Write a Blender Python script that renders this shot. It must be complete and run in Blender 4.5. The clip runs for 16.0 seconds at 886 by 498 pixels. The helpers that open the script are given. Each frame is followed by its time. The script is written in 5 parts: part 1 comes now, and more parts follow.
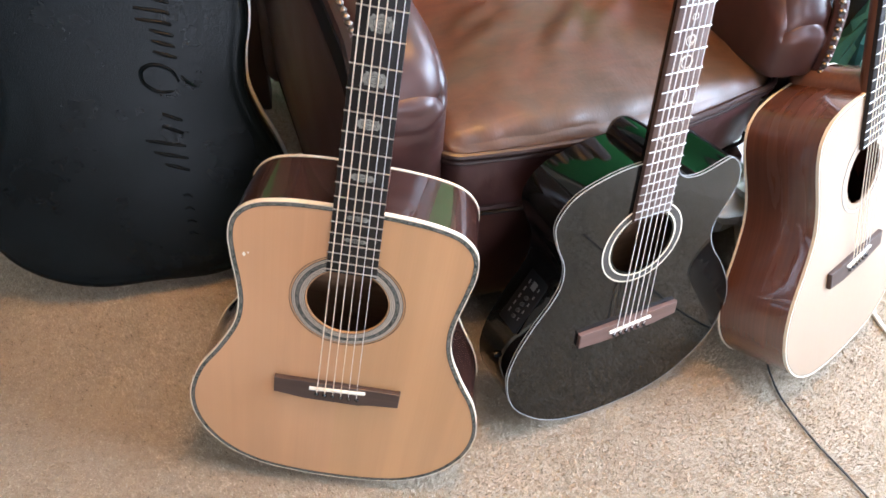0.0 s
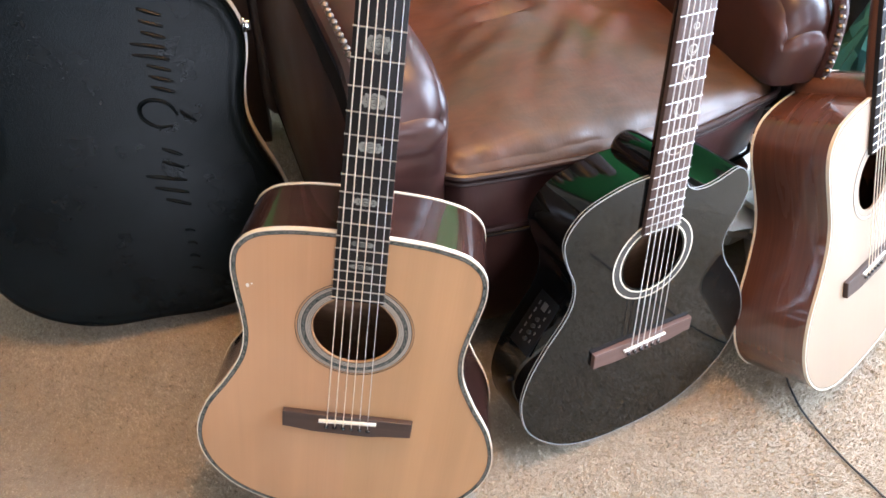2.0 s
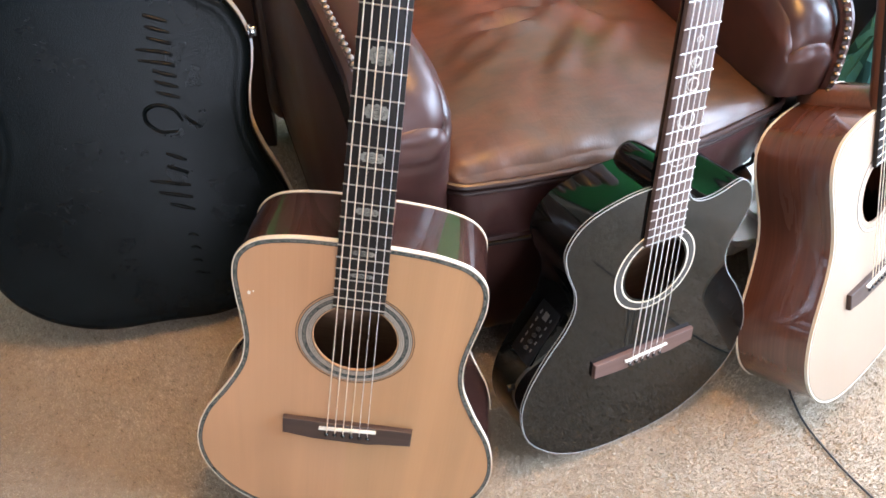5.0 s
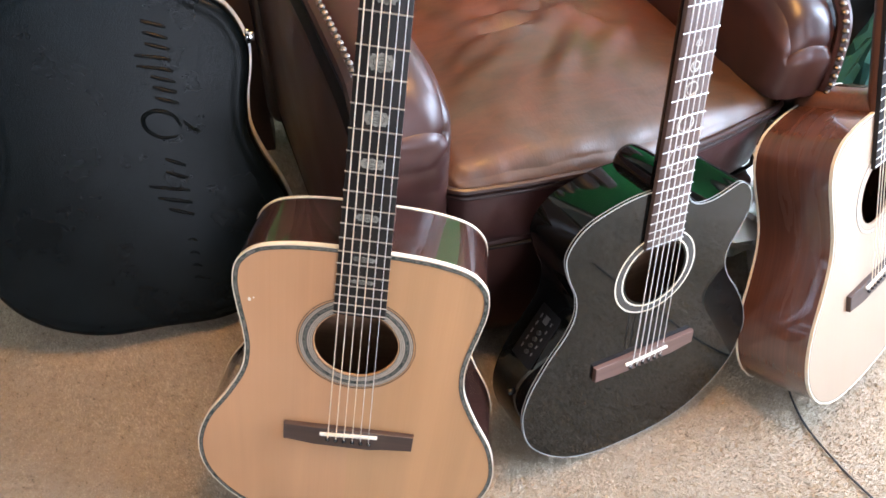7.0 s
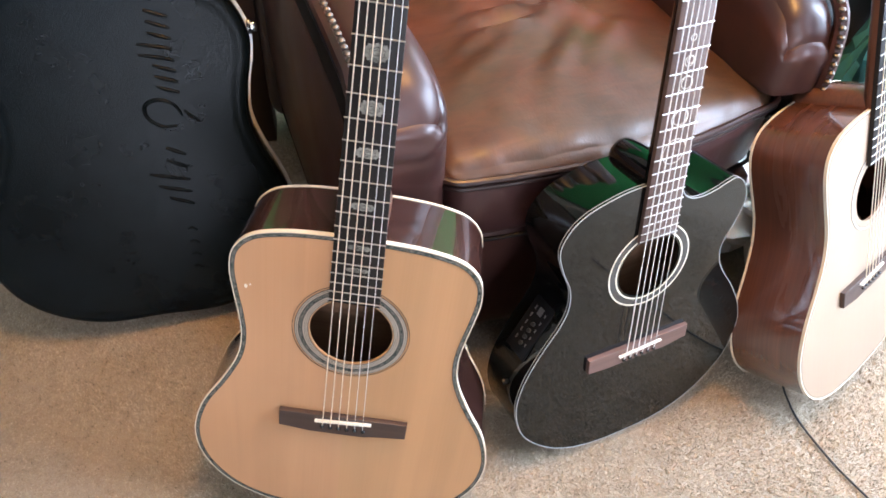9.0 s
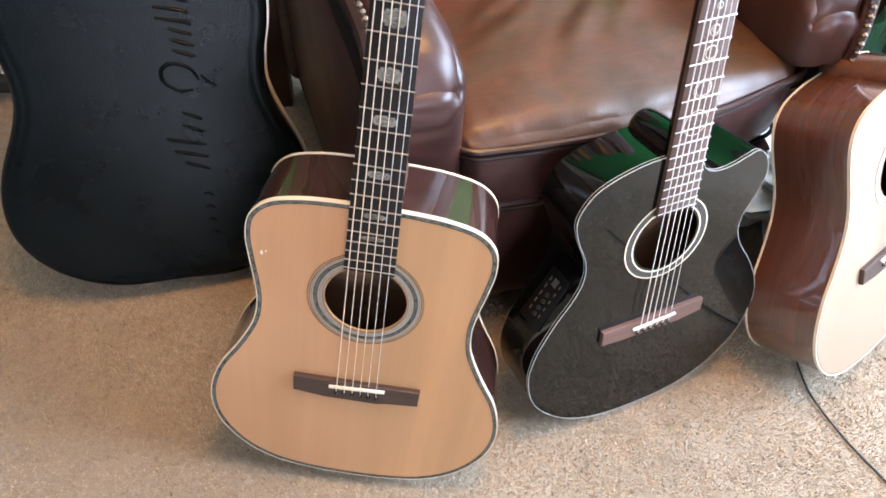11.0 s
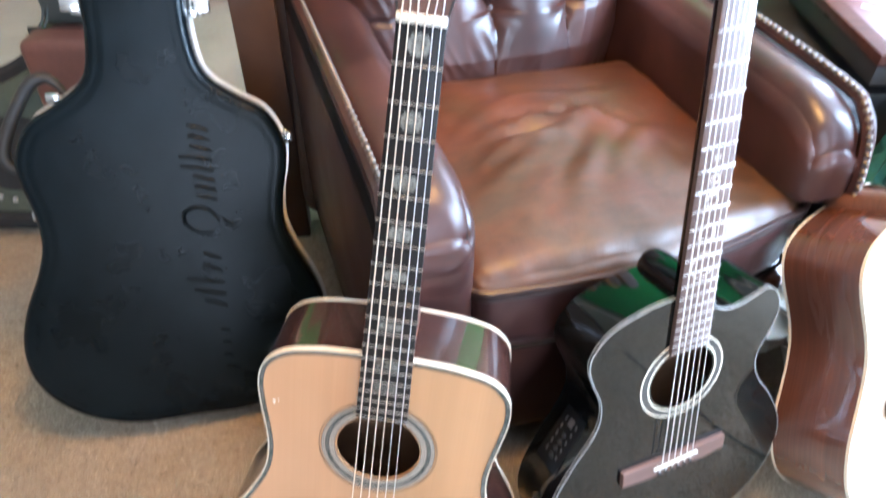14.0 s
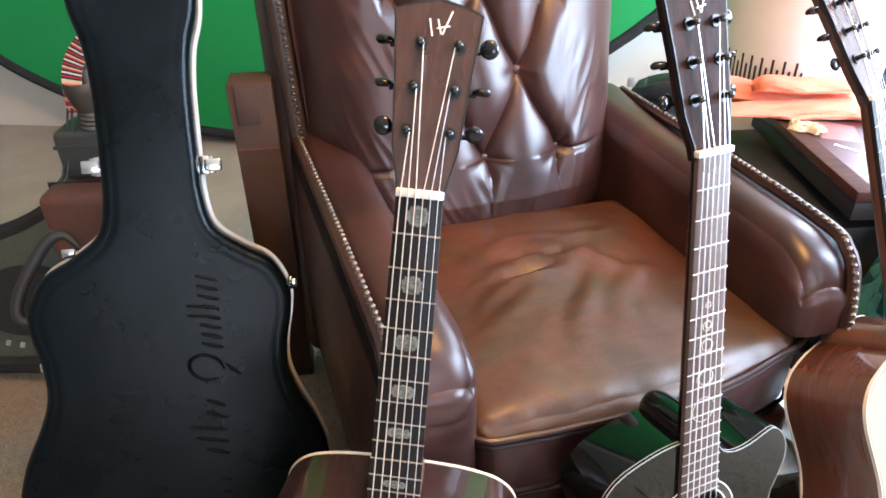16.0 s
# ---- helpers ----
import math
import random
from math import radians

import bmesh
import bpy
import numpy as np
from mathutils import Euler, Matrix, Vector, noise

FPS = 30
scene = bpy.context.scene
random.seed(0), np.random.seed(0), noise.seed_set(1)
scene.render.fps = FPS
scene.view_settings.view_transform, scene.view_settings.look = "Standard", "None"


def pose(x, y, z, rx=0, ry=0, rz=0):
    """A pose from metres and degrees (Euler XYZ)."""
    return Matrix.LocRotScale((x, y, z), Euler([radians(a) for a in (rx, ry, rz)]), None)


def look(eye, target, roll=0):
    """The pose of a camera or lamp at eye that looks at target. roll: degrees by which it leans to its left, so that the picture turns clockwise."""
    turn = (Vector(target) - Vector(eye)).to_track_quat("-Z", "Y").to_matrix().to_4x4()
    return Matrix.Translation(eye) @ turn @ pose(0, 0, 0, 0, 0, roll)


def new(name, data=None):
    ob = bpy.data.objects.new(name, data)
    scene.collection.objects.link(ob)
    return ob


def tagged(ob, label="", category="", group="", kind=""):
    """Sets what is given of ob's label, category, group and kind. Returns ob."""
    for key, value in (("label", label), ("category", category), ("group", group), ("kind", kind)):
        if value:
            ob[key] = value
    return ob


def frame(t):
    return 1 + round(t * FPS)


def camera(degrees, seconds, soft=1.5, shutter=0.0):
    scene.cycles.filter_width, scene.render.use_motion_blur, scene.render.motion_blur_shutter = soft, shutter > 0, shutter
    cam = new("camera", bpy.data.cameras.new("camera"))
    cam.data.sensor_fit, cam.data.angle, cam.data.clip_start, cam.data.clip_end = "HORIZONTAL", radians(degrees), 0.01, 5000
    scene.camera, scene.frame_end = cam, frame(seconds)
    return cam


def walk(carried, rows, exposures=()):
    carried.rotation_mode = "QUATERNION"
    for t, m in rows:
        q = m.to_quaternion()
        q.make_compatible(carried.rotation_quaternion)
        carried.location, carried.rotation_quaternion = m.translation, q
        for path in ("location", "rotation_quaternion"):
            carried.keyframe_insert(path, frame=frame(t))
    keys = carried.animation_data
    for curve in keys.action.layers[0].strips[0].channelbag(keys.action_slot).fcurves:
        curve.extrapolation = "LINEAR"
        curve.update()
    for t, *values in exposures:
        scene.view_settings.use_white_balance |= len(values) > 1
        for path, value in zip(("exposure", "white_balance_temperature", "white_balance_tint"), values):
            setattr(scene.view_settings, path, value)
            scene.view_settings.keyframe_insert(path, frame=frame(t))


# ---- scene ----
LENS = 65.86
PATH = [
    (0.0, pose(0.1239, -0.4491, 1.0595, 40.280, -3.860, 4.808)),
    (0.5, pose(0.1250, -0.4468, 1.0528, 40.364, -3.704, 4.526)),
    (1.0, pose(0.1200, -0.4436, 1.0495, 42.420, -3.835, 4.502)),
    (1.5, pose(0.1229, -0.4415, 1.0450, 42.460, -2.428, 3.429)),
    (2.0, pose(0.1216, -0.4422, 1.0425, 42.682, -2.022, 3.311)),
    (2.5, pose(0.1214, -0.4404, 1.0437, 42.608, -2.132, 3.484)),
    (3.0, pose(0.1203, -0.4396, 1.0480, 42.614, -2.078, 3.756)),
    (3.5, pose(0.1264, -0.4366, 1.0485, 42.412, -1.814, 3.519)),
    (4.0, pose(0.1251, -0.4373, 1.0467, 42.556, -2.229, 3.942)),
    (6.5, pose(0.1251, -0.4333, 1.0532, 42.966, -1.941, 4.144)),
    (7.0, pose(0.1222, -0.4326, 1.0519, 42.949, -2.025, 3.689)),
    (7.5, pose(0.1261, -0.4348, 1.0501, 42.750, -1.935, 3.732)),
    (8.0, pose(0.1260, -0.4385, 1.0520, 42.692, -2.071, 3.857)),
    (8.5, pose(0.1295, -0.4409, 1.0524, 42.663, -2.168, 3.906)),
    (9.0, pose(0.1329, -0.4426, 1.0547, 42.528, -2.329, 4.420)),
    (11.5, pose(0.1303, -0.4363, 1.0533, 39.567, -1.552, 6.114)),
    (12.0, pose(0.1433, -0.4332, 1.0611, 40.608, 0.473, 6.193)),
    (12.5, pose(0.1319, -0.4337, 1.0544, 40.443, 0.035, 7.068)),
    (13.0, pose(0.1329, -0.4315, 1.0524, 40.186, -0.209, 7.732)),
    (13.5, pose(0.1326, -0.4288, 1.0554, 41.443, -0.262, 7.439)),
    (14.0, pose(0.1346, -0.4118, 1.0938, 48.643, -0.449, 6.357)),
    (14.5, pose(0.1358, -0.3977, 1.1426, 54.501, 0.344, 6.061)),
    (15.0, pose(0.1399, -0.3980, 1.1491, 57.072, 0.828, 5.225)),
    (15.5, pose(0.1383, -0.4008, 1.1522, 58.589, 0.944, 5.298)),
    (16.0, pose(0.1369, -0.4092, 1.1398, 58.595, 0.805, 5.694)),
]
cam = camera(LENS, 16.0, soft=1.6, shutter=0.5)
walk(cam, PATH, exposures=[(0.0, 0.20, 6300, 15), (9.0, 0.22, 6300, 15), (11.5, 0.27, 6350, 15), (12.5, 0.38, 6350, 15), (13.0, 0.38, 6350, 15), (13.5, 0.42, 6300, 14),
                           (14.0, 0.74, 5650, 9), (14.5, 0.55, 5750, 9), (15.0, 0.12, 6000, 12), (15.5, 0.12, 6250, 13), (16.0, 0.12, 6300, 13)])

# ---- world and light ----
SUN_AZ, SUN_EL = 31.0, 60.0
world = bpy.data.worlds.new("sky")
scene.world = world
world.use_nodes = True
wn = world.node_tree
sky = wn.nodes.new("ShaderNodeTexSky")
sky.sky_type = "NISHITA"
sky.sun_disc = False
sky.sun_elevation, sky.sun_rotation = radians(SUN_EL), radians(SUN_AZ)
wn.links.new(sky.outputs[0], wn.nodes["Background"].inputs[0])
wn.nodes["Background"].inputs[1].default_value = 0.12


def area_light(name, eye, target, w, h, watts, color):
    d = bpy.data.lights.new(name, "AREA")
    d.shape, d.size, d.size_y, d.energy, d.color = "RECTANGLE", w, h, watts, color
    ob = new(name, d)
    ob.matrix_world = look(eye, target)
    return ob


sun_data = bpy.data.lights.new("sun", "SUN")
sun_data.energy, sun_data.angle, sun_data.color = 3.0, radians(0.6), (1.0, 0.95, 0.88)
sun_ob = new("sun", sun_data)
sun_ob.matrix_world = look((2.5, 4.0, 5.2), (1.0, 1.5, 0.2))

area_light("window_light", (2.55, 0.35, 1.5), (0.0, 0.35, 0.6), 1.9, 1.3, 262, (0.63, 0.80, 1.0))
area_light("back_window_light", (1.72, 2.36, 1.5), (0.4, 0.2, 0.5), 1.3, 1.35, 108, (0.70, 0.81, 1.0))
# added fill from behind the camera, no known source
area_light("front_fill_light", (1.6, -4.25, 1.70), (0.2, 0.5, 0.6), 1.8, 1.1, 80, (0.78, 0.87, 1.0))
bulb_data = bpy.data.lights.new("ceiling_bulb", "POINT")
bulb_data.energy, bulb_data.color, bulb_data.shadow_soft_size = 74, (1.0, 0.48, 0.11), 0.18
bulb = new("ceiling_bulb", bulb_data)
bulb.location = (0.32, 0.20, 2.2)


# ---- materials ----
def nodes_of(name):
    m = bpy.data.materials.new(name)
    m.use_nodes = True
    nt = m.node_tree
    return m, nt, nt.nodes["Principled BSDF"]


def tex_coord(nt, scale=(1, 1, 1), rot=(0, 0, 0)):
    c = nt.nodes.new("ShaderNodeTexCoord")
    mp = nt.nodes.new("ShaderNodeMapping")
    mp.inputs["Scale"].default_value = scale
    mp.inputs["Rotation"].default_value = rot
    nt.links.new(c.outputs["Object"], mp.inputs["Vector"])
    return mp.outputs["Vector"]


def noise_tex(nt, vec, scale, detail=4, rough=0.55, distortion=0.0):
    n = nt.nodes.new("ShaderNodeTexNoise")
    n.inputs["Scale"].default_value, n.inputs["Detail"].default_value = scale, detail
    n.inputs["Roughness"].default_value, n.inputs["Distortion"].default_value = rough, distortion
    nt.links.new(vec, n.inputs["Vector"])
    return n.outputs["Fac"]


def ramp(nt, fac, stops):
    r = nt.nodes.new("ShaderNodeValToRGB")
    while len(r.color_ramp.elements) < len(stops):
        r.color_ramp.elements.new(0.5)
    for e, (p, c) in zip(r.color_ramp.elements, stops):
        e.position, e.color = p, (*c, 1)
    nt.links.new(fac, r.inputs["Fac"])
    return r.outputs["Color"]


def mixc(nt, a, b, fac, mode="MIX"):
    m = nt.nodes.new("ShaderNodeMix")
    m.data_type, m.blend_type = "RGBA", mode
    for sock, v in ((m.inputs[6], a), (m.inputs[7], b)):
        if isinstance(v, tuple):
            sock.default_value = (*v, 1)
        else:
            nt.links.new(v, sock)
    if isinstance(fac, (int, float)):
        m.inputs[0].default_value = fac
    else:
        nt.links.new(fac, m.inputs[0])
    return m.outputs[2]


def bump(nt, bsdf, fac, strength, dist, under=None):
    b = nt.nodes.new("ShaderNodeBump")
    b.inputs["Strength"].default_value, b.inputs["Distance"].default_value = strength, dist
    nt.links.new(fac, b.inputs["Height"])
    if under is not None:
        nt.links.new(under, b.inputs["Normal"])
    nt.links.new(b.outputs["Normal"], bsdf.inputs["Normal"])
    return b.outputs["Normal"]


def rough_range(nt, bsdf, fac, lo, hi):
    mr = nt.nodes.new("ShaderNodeMapRange")
    mr.inputs["To Min"].default_value, mr.inputs["To Max"].default_value = lo, hi
    mr.inputs["From Min"].default_value, mr.inputs["From Max"].default_value = 0.3, 0.7
    nt.links.new(fac, mr.inputs["Value"])
    nt.links.new(mr.outputs["Result"], bsdf.inputs["Roughness"])


def simple(name, color, rough=0.5, metal=0.0, vary=0.15, scale=40, bumpy=0.0, coat=0.0):
    m, nt, b = nodes_of(name)
    v = tex_coord(nt)
    n1, n2 = noise_tex(nt, v, scale, 5), noise_tex(nt, v, scale * 0.13, 3)
    lo = tuple(c * (1 - vary) for c in color)
    hi = tuple(min(1, c * (1 + vary)) for c in color)
    c = mixc(nt, ramp(nt, n1, [(0.3, lo), (0.7, hi)]), ramp(nt, n2, [(0.3, lo), (0.7, hi)]), 0.5)
    nt.links.new(c, b.inputs["Base Color"])
    b.inputs["Metallic"].default_value = metal
    rough_range(nt, b, n2, rough * 0.85, min(1, rough * 1.15))
    if bumpy:
        bump(nt, b, n1, bumpy, 0.002)
    if coat:
        b.inputs["Coat Weight"].default_value, b.inputs["Coat Roughness"].default_value = coat, 0.04
    return m


def wood(name, dark, light, grain=(260, 2.2, 260), rough=0.35, coat=0.0, figure=0.35, fig_scale=(9, 1.2, 9), halves=False):
    """Wood with its grain along the local y axis."""
    m, nt, b = nodes_of(name)
    fine = noise_tex(nt, tex_coord(nt, grain), 1.0, 6, 0.6)
    wide = noise_tex(nt, tex_coord(nt, fig_scale), 1.0, 4, 0.5, 0.6)
    c1 = ramp(nt, fine, [(0.28, dark), (0.72, light)])
    mid = tuple((d + l) / 2 for d, l in zip(dark, light))
    c2 = ramp(nt, wide, [(0.3, tuple(x * 0.8 for x in mid)), (0.7, tuple(min(1, x * 1.15) for x in mid))])
    c = mixc(nt, c1, c2, figure)
    if halves:
        # two matched boards that differ a little in tone, joined down the middle
        sep = nt.nodes.new("ShaderNodeSeparateXYZ")
        nt.links.new(tex_coord(nt), sep.inputs[0])
        side = nt.nodes.new("ShaderNodeMath")
        side.operation = "GREATER_THAN"
        side.inputs[1].default_value = 0.0
        nt.links.new(sep.outputs["X"], side.inputs[0])
        c = mixc(nt, c, mixc(nt, c, (0.98, 1.0, 0.94), 1.0, "MULTIPLY"), side.outputs[0])
        patch = noise_tex(nt, tex_coord(nt, (5, 3, 5)), 1.0, 3, 0.5, 0.4)
        c = mixc(nt, c, ramp(nt, patch, [(0.35, (0.90, 0.86, 0.80)), (0.6, (1, 1, 1))]), 0.7, "MULTIPLY")
    nt.links.new(c, b.inputs["Base Color"])
    rough_range(nt, b, wide, rough * 0.8, rough * 1.2)
    bump(nt, b, fine, 0.06, 0.001)
    if coat:
        b.inputs["Coat Weight"].default_value, b.inputs["Coat Roughness"].default_value = coat, (0.03 if coat > 0.5 else 0.14)
    return m


def abalone_mat():
    m, nt, b = nodes_of("abalone")
    v = tex_coord(nt, (1, 1, 1))
    n = noise_tex(nt, v, 160, 3, 0.6, 1.5)
    c = ramp(nt, n, [(0.30, (0.008, 0.012, 0.011)), (0.44, (0.050, 0.078, 0.070)), (0.56, (0.26, 0.24, 0.22)), (0.66, (0.020, 0.055, 0.045))])
    nt.links.new(c, b.inputs["Base Color"])
    b.inputs["Roughness"].default_value = 0.18
    b.inputs["Metallic"].default_value = 0.35
    return m


def leather_mat():
    m, nt, b = nodes_of("oxblood_leather")
    v = tex_coord(nt)
    big = noise_tex(nt, v, 5.0, 5, 0.6, 0.4)
    mid = noise_tex(nt, v, 26, 5, 0.6, 0.6)
    c = ramp(nt, big, [(0.30, (0.024, 0.0096, 0.0082)), (0.52, (0.050, 0.0186, 0.0148)), (0.75, (0.092, 0.032, 0.0225))])
    worn = ramp(nt, mid, [(0.35, (0.026, 0.009, 0.007)), (0.7, (0.078, 0.027, 0.018))])
    nt.links.new(mixc(nt, c, worn, 0.08), b.inputs["Base Color"])
    rough_range(nt, b, big, 0.31, 0.44)
    n1 = bump(nt, b, noise_tex(nt, tex_coord(nt, (1, 1, 1.8)), 20, 3, 0.5), 0.07, 0.004)
    bump(nt, b, noise_tex(nt, v, 300, 2, 0.5), 0.03, 0.0003, n1)
    b.inputs["Specular IOR Level"].default_value = 0.62
    b.inputs["Coat Weight"].default_value, b.inputs["Coat Roughness"].default_value = 0.0, 0.2
    return m


def seat_leather_mat():
    m, nt, b = nodes_of("worn_seat_leather")
    v = tex_coord(nt)
    pebble = nt.nodes.new("ShaderNodeTexVoronoi")
    pebble.inputs["Scale"].default_value = 420
    nt.links.new(v, pebble.inputs["Vector"])
    big = noise_tex(nt, v, 3.2, 4, 0.55, 0.8)
    mid = noise_tex(nt, tex_coord(nt, (1, 2.2, 1)), 18, 5, 0.6, 1.0)
    c = ramp(nt, big, [(0.32, (0.022, 0.021, 0.007)), (0.45, (0.058, 0.024, 0.010)), (0.62, (0.112, 0.028, 0.010))])
    sep = nt.nodes.new("ShaderNodeSeparateXYZ")
    nt.links.new(v, sep.inputs[0])
    add = nt.nodes.new("ShaderNodeMath")
    add.operation = "MULTIPLY_ADD"
    nt.links.new(big, add.inputs[0])
    add.inputs[1].default_value = 0.45
    nt.links.new(sep.outputs["Y"], add.inputs[2])
    # tan towards the front: rubbed leather plus window sheen painted into the colour
    rub_and_sheen = ramp(nt, add.outputs[0], [(0.20, (1, 1, 1)), (0.46, (0, 0, 0))])
    c = mixc(nt, c, (0.074, 0.042, 0.023), rub_and_sheen)
    worn = ramp(nt, mid, [(0.35, (0.032, 0.011, 0.003)), (0.7, (0.125, 0.042, 0.012))])
    border = ramp(nt, sep.outputs["Z"], [(0.436, (1, 1, 1)), (0.444, (0, 0, 0))])
    c = mixc(nt, mixc(nt, c, worn, 0.35), (0.060, 0.024, 0.022), border)
    nt.links.new(c, b.inputs["Base Color"])
    rough_range(nt, b, big, 0.36, 0.50)
    b.inputs["Specular IOR Level"].default_value = 0.45
    b.inputs["Coat Weight"].default_value, b.inputs["Coat Roughness"].default_value = 0.1, 0.2
    n1 = bump(nt, b, mid, 0.10, 0.004)
    n1 = bump(nt, b, noise_tex(nt, tex_coord(nt, (70, 7, 7)), 1.0, 3, 0.55, 0.8), 0.10, 0.003, n1)
    crack = nt.nodes.new("ShaderNodeTexVoronoi")
    crack.feature = "DISTANCE_TO_EDGE"
    crack.inputs["Scale"].default_value = 75
    nt.links.new(tex_coord(nt, (1.6, 0.8, 1)), crack.inputs["Vector"])
    n1 = bump(nt, b, ramp(nt, crack.outputs["Distance"], [(0.0, (0, 0, 0)), (0.12, (1, 1, 1))]), 0.11, 0.0006, n1)
    bump(nt, b, pebble.outputs["Distance"], 0.08, 0.0004, n1)
    return m


def carpet_mat(name="beige_carpet"):
    m, nt, b = nodes_of(name)
    v = tex_coord(nt)
    fine = noise_tex(nt, v, 420, 6, 0.75)
    tuft = noise_tex(nt, v, 95, 4, 0.65)
    big = noise_tex(nt, v, 6, 4, 0.6)
    c = ramp(nt, fine, [(0.30, (0.200, 0.152, 0.098)), (0.52, (0.385, 0.312, 0.220)), (0.72, (0.55, 0.465, 0.355))])
    c2 = ramp(nt, tuft, [(0.28, (0.23, 0.17, 0.12)), (0.66, (0.48, 0.39, 0.293))])
    c3 = ramp(nt, big, [(0.35, (0.27, 0.205, 0.127)), (0.65, (0.47, 0.385, 0.282))])
    nt.links.new(mixc(nt, mixc(nt, c, c2, 0.45), c3, 0.3), b.inputs["Base Color"])
    b.inputs["Roughness"].default_value = 0.95
    b.inputs["Sheen Weight"].default_value = 0.25
    n1 = bump(nt, b, tuft, 0.7, 0.008)
    bump(nt, b, fine, 0.8, 0.004, n1)
    return m


def vinyl_mat():
    m, nt, b = nodes_of("black_case_vinyl")
    v = tex_coord(nt)
    vor = nt.nodes.new("ShaderNodeTexVoronoi")
    vor.inputs["Scale"].default_value = 560
    nt.links.new(v, vor.inputs["Vector"])
    big = noise_tex(nt, v, 7, 5, 0.6)
    nt.links.new(ramp(nt, big, [(0.3, (0.0014, 0.0025, 0.0031)), (0.7, (0.0042, 0.0078, 0.0100))]), b.inputs["Base Color"])
    rough_range(nt, b, big, 0.17, 0.27)
    b.inputs["Specular IOR Level"].default_value = 0.14
    n1 = bump(nt, b, noise_tex(nt, v, 30, 3), 0.05, 0.003)
    bump(nt, b, vor.outputs["Distance"], 0.28, 0.0008, n1)
    return m


M_SPRUCE = wood("spruce_top", (0.455, 0.243, 0.120), (0.515, 0.290, 0.155), (420, 1.4, 420), 0.34, 0.3, 0.6, (16, 0.9, 16), True)
M_SPRUCE_PALE = wood("pale_spruce_top", (0.285, 0.205, 0.142), (0.335, 0.250, 0.180), (420, 1.4, 420), 0.34, 0.3, 0.5, (14, 0.7, 14))
M_ROSEWOOD = wood("rosewood_sides", (0.012, 0.0055, 0.005), (0.054, 0.020, 0.014), (3, 3, 200), 0.22, 1.0, 0.3, (2, 2, 26))
M_MAHOGANY = wood("mahogany_sides", (0.050, 0.017, 0.011), (0.125, 0.046, 0.026), (3, 3, 220), 0.24, 0.9, 0.3, (2, 2, 26))
M_EBONY = wood("ebony", (0.007, 0.006, 0.006), (0.020, 0.017, 0.016), (240, 3, 240), 0.42)
M_EBONY.node_tree.nodes["Principled BSDF"].inputs["Specular IOR Level"].default_value = 0.25
M_BRIDGE = wood("dark_rosewood_bridge", (0.030, 0.017, 0.013), (0.075, 0.044, 0.034), (3, 180, 180), 0.5)
M_BRIDGE_RED = wood("reddish_rosewood_bridge", (0.085, 0.045, 0.036), (0.15, 0.085, 0.068), (3, 180, 180), 0.5)
M_FBOARD_BROWN = wood("brown_rosewood_fingerboard", (0.050, 0.028, 0.022), (0.15, 0.092, 0.074), (260, 4, 260), 0.5)
M_HEAD = wood("rosewood_headplate", (0.040, 0.018, 0.013), (0.110, 0.052, 0.037), (150, 2.5, 150), 0.30, 0.6)
M_HEAD_MATT = wood("brown_headplate", (0.008, 0.004, 0.0035), (0.060, 0.028, 0.020), (150, 2.5, 150), 0.42)
M_HEAD_MATT.node_tree.nodes["Principled BSDF"].inputs["Specular IOR Level"].default_value = 0.06
M_INSIDE = wood("bare_inner_wood", (0.20, 0.10, 0.055), (0.32, 0.175, 0.10), (3, 180, 180), 0.7)
M_NECK = wood("mahogany_neck", (0.08, 0.032, 0.018), (0.16, 0.068, 0.040), (180, 3, 180), 0.35, 0.4)
M_BLACK_GLOSS = simple("black_lacquer", (0.003, 0.004, 0.004), 0.05, 0.0, 0.2, 12, 0.0, 0.08)
M_BLACK_GLOSS.node_tree.nodes["Principled BSDF"].inputs["Specular IOR Level"].default_value = 0.46
M_CREAM = simple("cream_binding", (0.66, 0.58, 0.45), 0.35, 0, 0.04, 60)
M_WHITE_BIND = simple("white_binding", (0.33, 0.33, 0.32), 0.35, 0, 0.04, 60)
M_BONE = simple("bone", (0.84, 0.80, 0.70), 0.4, 0, 0.05, 80)
M_ABALONE = abalone_mat()
M_PEARL = simple("pearl_inlay", (0.25, 0.25, 0.225), 0.3, 0.25, 0.75, 230)
M_PALE_LINE = simple("pale_inlay_line", (0.72, 0.66, 0.58), 0.4, 0, 0.08, 100)
M_ROSETTE = simple("grey_rosette_rings", (0.33, 0.285, 0.235), 0.4, 0, 0.12, 200)
M_ROSETTE_DARK = simple("dark_rosette_band", (0.055, 0.052, 0.048), 0.2, 0, 0.35, 300)
M_BLACK_LINE = simple("black_purfling", (0.015, 0.014, 0.014), 0.4, 0, 0.1, 100)
M_FRET = simple("nickel_fret", (0.50, 0.47, 0.43), 0.34, 1.0, 0.05, 100)
M_STRING = simple("bronze_string", (0.92, 0.80, 0.64), 0.35, 0.6, 0.05, 100)
M_STRING_PLAIN = simple("steel_string", (0.86, 0.85, 0.83), 0.3, 0.6, 0.05, 100)
M_TUNER = simple("black_nickel", (0.06, 0.06, 0.062), 0.16, 0.9, 0.15, 60)
M_FERRULE = simple("smoked_chrome", (0.07, 0.07, 0.07), 0.42, 1.0, 0.1, 60)
M_CHROME = simple("chrome", (0.75, 0.75, 0.74), 0.16, 1.0, 0.06, 60)
M_PICKUP = simple("preamp_plastic", (0.006, 0.006, 0.0065), 0.5, 0, 0.1, 60)
